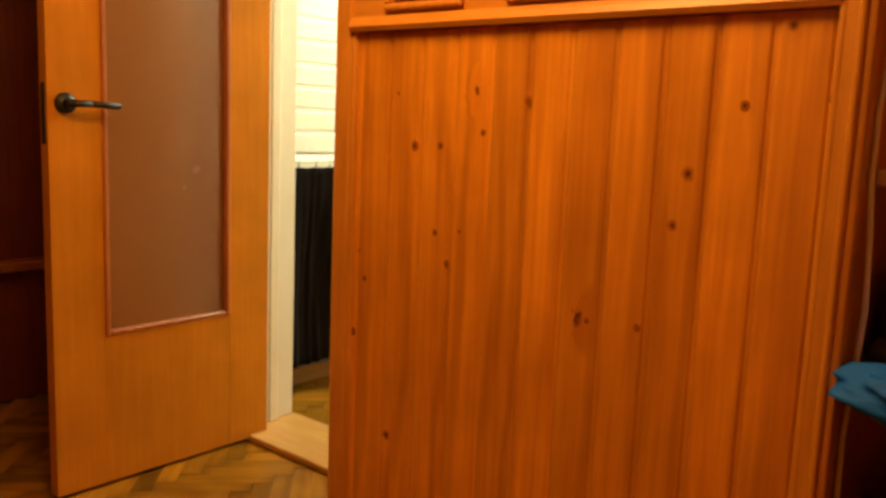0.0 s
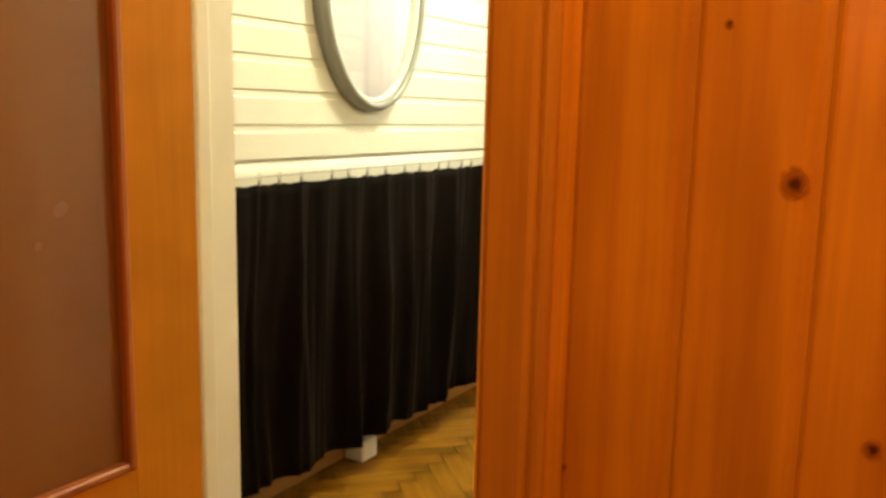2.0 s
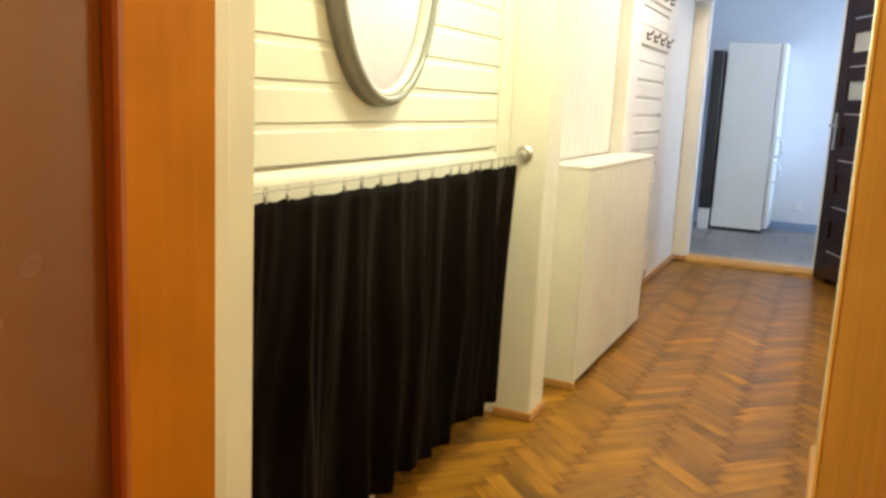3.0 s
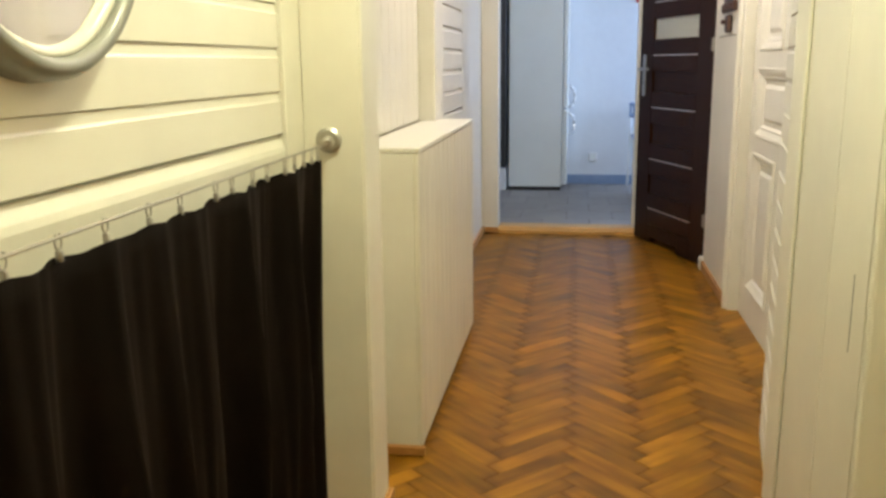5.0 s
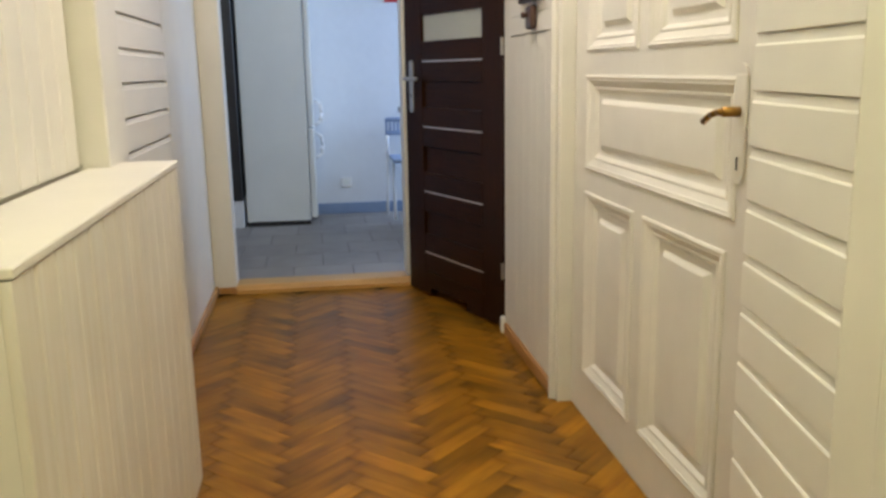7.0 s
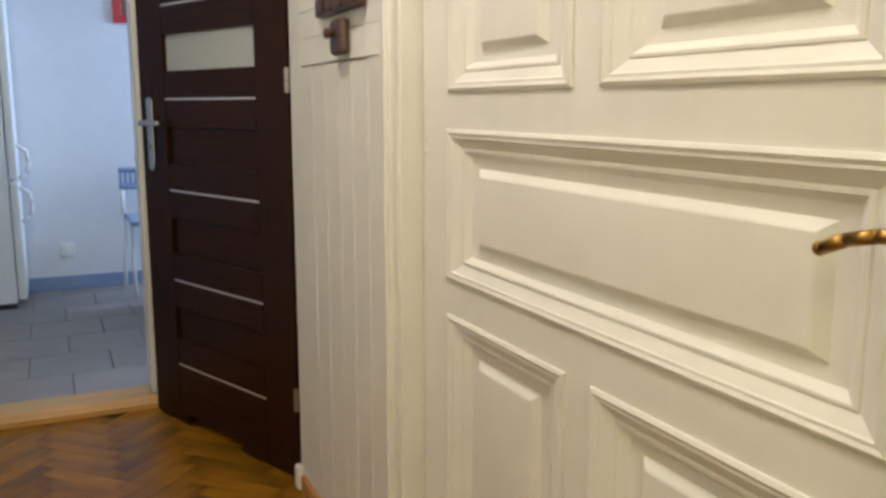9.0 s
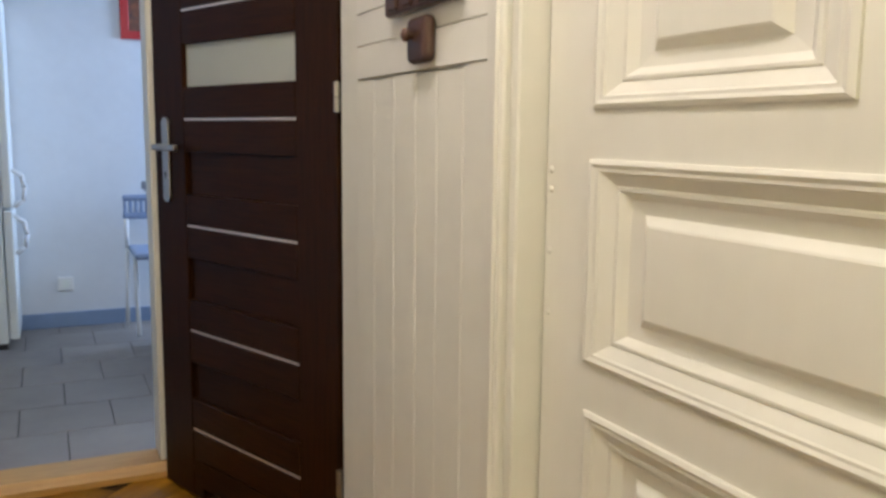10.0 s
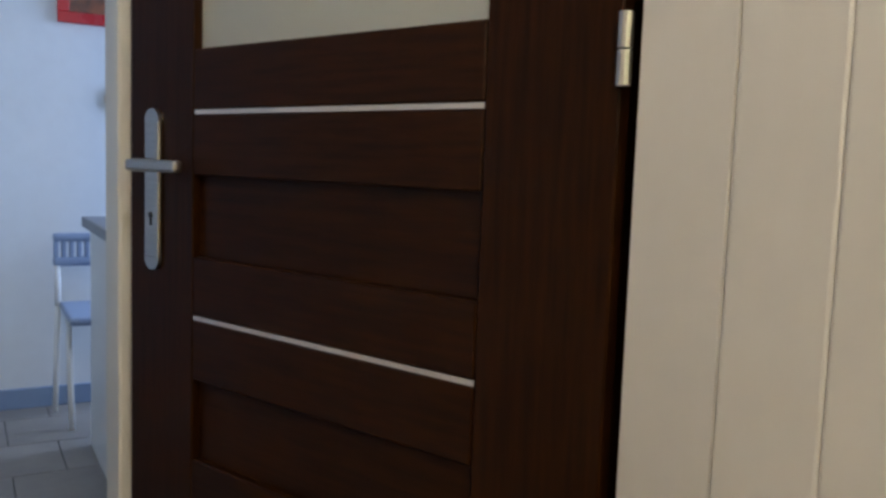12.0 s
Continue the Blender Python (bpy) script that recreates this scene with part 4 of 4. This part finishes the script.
for z in (0.258, 1.18, 1.86):
    bm = rod(bmesh.new(), (-0.006, -0.006, z - 0.034), (-0.006, -0.006, z - 0.001), 0.0075, 12)
    rod(bm, (-0.006, -0.006, z + 0.001), (-0.006, -0.006, z + 0.034), 0.0075, 12)
    part("hinge", bm, M_STEEL, dd, "silver barrel hinge")
# frame post, and the side room whose near-black walls hold its shade
setting("door_post", boxed(XR + 0.03, XR + 0.17, 6.0415, 6.056, 0, 2.07), M_WENGE_V, "dark wenge door post", "door frame")
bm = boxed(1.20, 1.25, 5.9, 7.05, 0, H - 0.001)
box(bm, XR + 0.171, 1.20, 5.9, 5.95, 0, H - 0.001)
setting("wall_side_room", bm, M_DARK, "side room wall, coloured near black for the unlit room", "wall")

# ---- kitchen ----
KY = 9.30
setting("wall_kitchen_back", boxed(-2.3, 1.9, KY, KY + 0.1, 0, H), M_KWALL, "pale blue-white kitchen wall", "wall")
setting("wall_kitchen_west", boxed(-2.3, -2.2, 7.05, KY, 0, H), M_KWALL, "pale kitchen side wall", "wall")
bm = boxed(1.9, 2.0, 7.05, 8.34, 0, H)
box(bm, 1.9, 2.0, 9.26, KY + 0.1, 0, H)
box(bm, 1.9, 2.0, 8.34, 9.26, 0, 0.85)
box(bm, 1.9, 2.0, 8.34, 9.26, 2.25, H)
setting("wall_kitchen_east", bm, M_KWALL, "kitchen wall with the window", "wall")
bm = boxed(-2.3, -1.341, 6.95, 7.05, 0, H)
box(bm, 0.301, 2.0, 6.951, 7.05, 0, H)
setting("wall_kitchen_front", bm, M_KWALL, "kitchen wall beside the opening", "wall")
win = thing("window_1", "white framed kitchen window", "window", kind="structure")
for a, b, c, d in ((8.34, 8.40, 0.85, 2.25), (9.20, 9.26, 0.85, 2.25), (8.40, 9.20, 0.85, 0.91), (8.40, 9.20, 2.19, 2.25), (8.77, 8.83, 0.91, 2.19)):
    part("frame_bar", boxed(1.93, 1.98, a, b, c, d, 0.004), M_PLASTIC_W, win)
setting("skirting_kitchen", boxed(-1.1, 1.9, KY - 0.014, KY - 0.001, 0, 0.085, 0.003), M_SKIRT_B, "blue-grey kitchen skirting board", "skirting")

fr = thing("fridge", "tall white fridge-freezer with side handles", "fridge", (0, 0, 0))
FH = 1.74
part("body", boxed(-1.12, -0.662, 8.85, 9.28, 0.03, FH, 0.008, 2), M_FRIDGE, fr)
part("freezer_door", boxed(-0.658, -0.612, 8.85, 9.28, 0.05, 0.70, 0.010, 2), M_FRIDGE, fr)
part("fridge_door", boxed(-0.658, -0.612, 8.85, 9.28, 0.712, FH, 0.010, 2), M_FRIDGE, fr)
part("base", boxed(-1.11, -0.67, 8.858, 9.27, 0.0, 0.029), M_BLACK, fr)
for z0, z1 in ((0.48, 0.67), (0.715, 0.90)):
    bm = tube(bmesh.new(), [(-0.612, 8.885, z0), (-0.566, 8.885, z0 + 0.03), (-0.556, 8.885, (z0 + z1) / 2), (-0.566, 8.885, z1 - 0.03), (-0.612, 8.885, z1)], 0.011)
    part("handle", bm, M_PLASTIC_W, fr, "", True)
# tall black board over a white foot, left of the fridge
tl = thing("tall_black_board", "narrow tall black board on a white foot beside the fridge", "cupboard", (0, 0, 0))
part("body", boxed(-1.24, -1.14, 8.80, 9.28, 0.2, 1.66, 0.004), M_BLACK, tl)
part("plinth", boxed(-1.24, -1.14, 8.82, 9.28, 0.0, 0.198, 0.004), M_PLASTIC_W, tl)

ch = thing("chair", "chair with blue-grey plastic seat, slotted back, white legs", "chair", (0, 0, 0))
cx0, cyb = -0.080, 9.17
bm = boxed(cx0, cx0 + 0.36, cyb - 0.02, cyb + 0.02, 0.61, 0.648, 0.012, 2)
box(bm, cx0, cx0 + 0.36, cyb - 0.02, cyb + 0.02, 0.71, 0.745, 0.012, 2)
for i in range(13):
    x = cx0 + 0.003 + i * 0.029
    box(bm, x, x + 0.017, cyb - 0.015, cyb + 0.015, 0.64, 0.72, 0.003)
part("backrest", bm, M_CHAIR, ch)
bm = boxed(cx0 + 0.02, cx0 + 0.40, cyb - 0.42, cyb, 0.435, 0.465, 0.014, 3)
part("seat", bm, M_CHAIR, ch)
for x in (cx0 + 0.016, cx0 + 0.345):
    part("leg", tube(bmesh.new(), [(x, cyb - 0.005, 0.62), (x, cyb - 0.01, 0.45), (x - 0.01, cyb + 0.03, 0.0)], 0.012), M_PLASTIC_W, ch, "white tubular back leg", True)
    part("leg", tube(bmesh.new(), [(x + 0.02, cyb - 0.20, 0.435), (x + 0.025, cyb - 0.26, 0.0)], 0.012), M_PLASTIC_W, ch, "white tubular front leg", True)

ct = thing("kitchen_counter", "white counter unit with a grey worktop", "counter", (0, 0, 0))
part("side_panel", boxed(0.004, 0.9, 8.05, 8.7, 0.0, 0.805, 0.003), M_PLASTIC_W, ct)
part("worktop", boxed(-0.022, 0.92, 8.03, 8.72, 0.806, 0.843, 0.003), M_GREYTOP, ct, "grey laminate worktop")

pc = thing("picture", "small framed dark photo print in a red frame", "picture", (0, KY - 0.001, 0))
x0, x1, z0, z1 = -0.045, 0.30, 1.60, 2.05
for a, b, c, d in ((x0, x1, z0, z0 + 0.045), (x0, x1, z1 - 0.045, z1), (x0, x0 + 0.045, z0 + 0.045, z1 - 0.045), (x1 - 0.045, x1, z0 + 0.045, z1 - 0.045)):
    part("frame", boxed(a, b, -0.02, 0, c, d, 0.003), M_RED, pc)
part("print", boxed(x0 + 0.046, x1 - 0.046, -0.008, -0.002, z0 + 0.046, z1 - 0.046), M_PICTURE, pc)
bm = rod(bmesh.new(), (0, 0, 0), (0, -0.012, 0), 0.052, 28)
rod(bm, (0, -0.012, 0), (0, -0.017, 0), 0.044, 28, 0.036)
pad = tagged(part("trivet", bm, M_SHELF), "round beige wooden trivet hanging on the kitchen wall", "trivet")
pad.location = (0.187, KY - 0.001, 1.30)
sk = thing("socket", "white wall socket on the kitchen wall", "socket", (-0.385, KY - 0.001, 0.245))
part("plate", boxed(-0.04, 0.04, -0.012, 0, -0.04, 0.04, 0.006, 2), M_PLASTIC_W, sk)
part("insert", rod(bmesh.new(), (0, -0.0165, 0), (0, -0.012, 0), 0.022, 18), M_FRIDGE, sk)

# kitchen floor tiles
TS = 0.33
tile_me = mesh_of("tile", boxed(-TS / 2 + 0.002, TS / 2 - 0.002, -TS / 2 + 0.002, TS / 2 - 0.002, -0.008, 0.0, 0.0015), M_TILE)
cut_me = mesh_of("tile", boxed(-TS / 2 + 0.002, TS / 2 - 0.002, -0.036, 0.036, -0.008, 0.0, 0.0015), M_TILE)
for i in range(9):
    piece("tile", cut_me, floor_kitchen, pose(-1.75 + i * TS, 7.1115, 0))
for j in range(7):
    for i in range(9):
        x = -1.75 + i * TS + (0 if j % 2 else -TS / 2)
        piece("tile", tile_me, floor_kitchen, pose(x, 7.315 + j * TS, 0, 0, 0, 90 * ((i * 7 + j * 3) % 4)))

# herringbone parquet
PL, PW = 0.290, 0.058
blk = mesh_of("block", boxed(-PL / 2 + 0.0016, PL / 2 - 0.0016, -PW / 2 + 0.0001, PW / 2 - 0.0001, -0.012, 0.0, 0.0003), M_PARQ)
along = [v.co.x * 2 / PL for v in blk.vertices]
blk.attributes.new("along", "FLOAT", "POINT").data.foreach_set("value", along)
c45 = math.sqrt(0.5)
near_blocks, rest = [], []
for col in range(-4, 9):
    for k in range(-175, 40):
        # blocks of one column pair meet in a ridge that points down the hall
        for u, v, a in ((k * PW + PL / 2, k * PW + PW / 2, -45), (k * PW - PW / 2, k * PW + PL / 2, 45)):
            x, y = -0.512 + col * PL * 2 * c45 + (u - v) * c45, -(u + v) * c45
            if -1.76 < x < 2.2 and -2.5 < y < 6.97 and (y < 1.45 or -1.28 < x < 0.42):
                inside = -1.1 < x < 0.2 and 3.0 < y < 6.2
                (near_blocks if inside else rest).append((x, y, a))
near_blocks.sort(key=lambda q: abs(q[1] - 4.3) + abs(q[0] + 0.5))
rest += near_blocks[300:]
for x, y, a in near_blocks[:300]:
    piece("block", blk, floor_hall, pose(x, y, 0, 0, 0, a))
src = [v.co.copy() for v in blk.vertices]
sf = [tuple(p.vertices) for p in blk.polygons]
M_PARQ_REST = M_PARQ.copy()
for n in list(M_PARQ_REST.node_tree.nodes):
    if n.bl_idname == "ShaderNodeObjectInfo":
        geo = M_PARQ_REST.node_tree.nodes.new("ShaderNodeNewGeometry")
        for link in list(n.outputs["Random"].links):
            M_PARQ_REST.node_tree.links.new(geo.outputs["Random Per Island"], link.to_socket)
for turn in (-45, 45):
    back = pose(0, 0, 0, 0, 0, turn).inverted()
    verts, faces = [], []
    for x, y, a in rest:
        if a == turn:
            m, n = back @ pose(x, y, 0, 0, 0, a), len(verts)
            verts += [tuple(m @ v) for v in src]
            faces += [tuple(i + n for i in f) for f in sf]
    me = bpy.data.meshes.new("blocks")
    me.from_pydata(verts, [], faces)
    me.attributes.new("along", "FLOAT", "POINT").data.foreach_set("value", along * (len(verts) // len(src)))
    me.materials.append(M_PARQ_REST)
    bl = piece("blocks", me, floor_hall, pose(0, 0, 0, 0, 0, turn))
    bl["kind"] = "stuff"
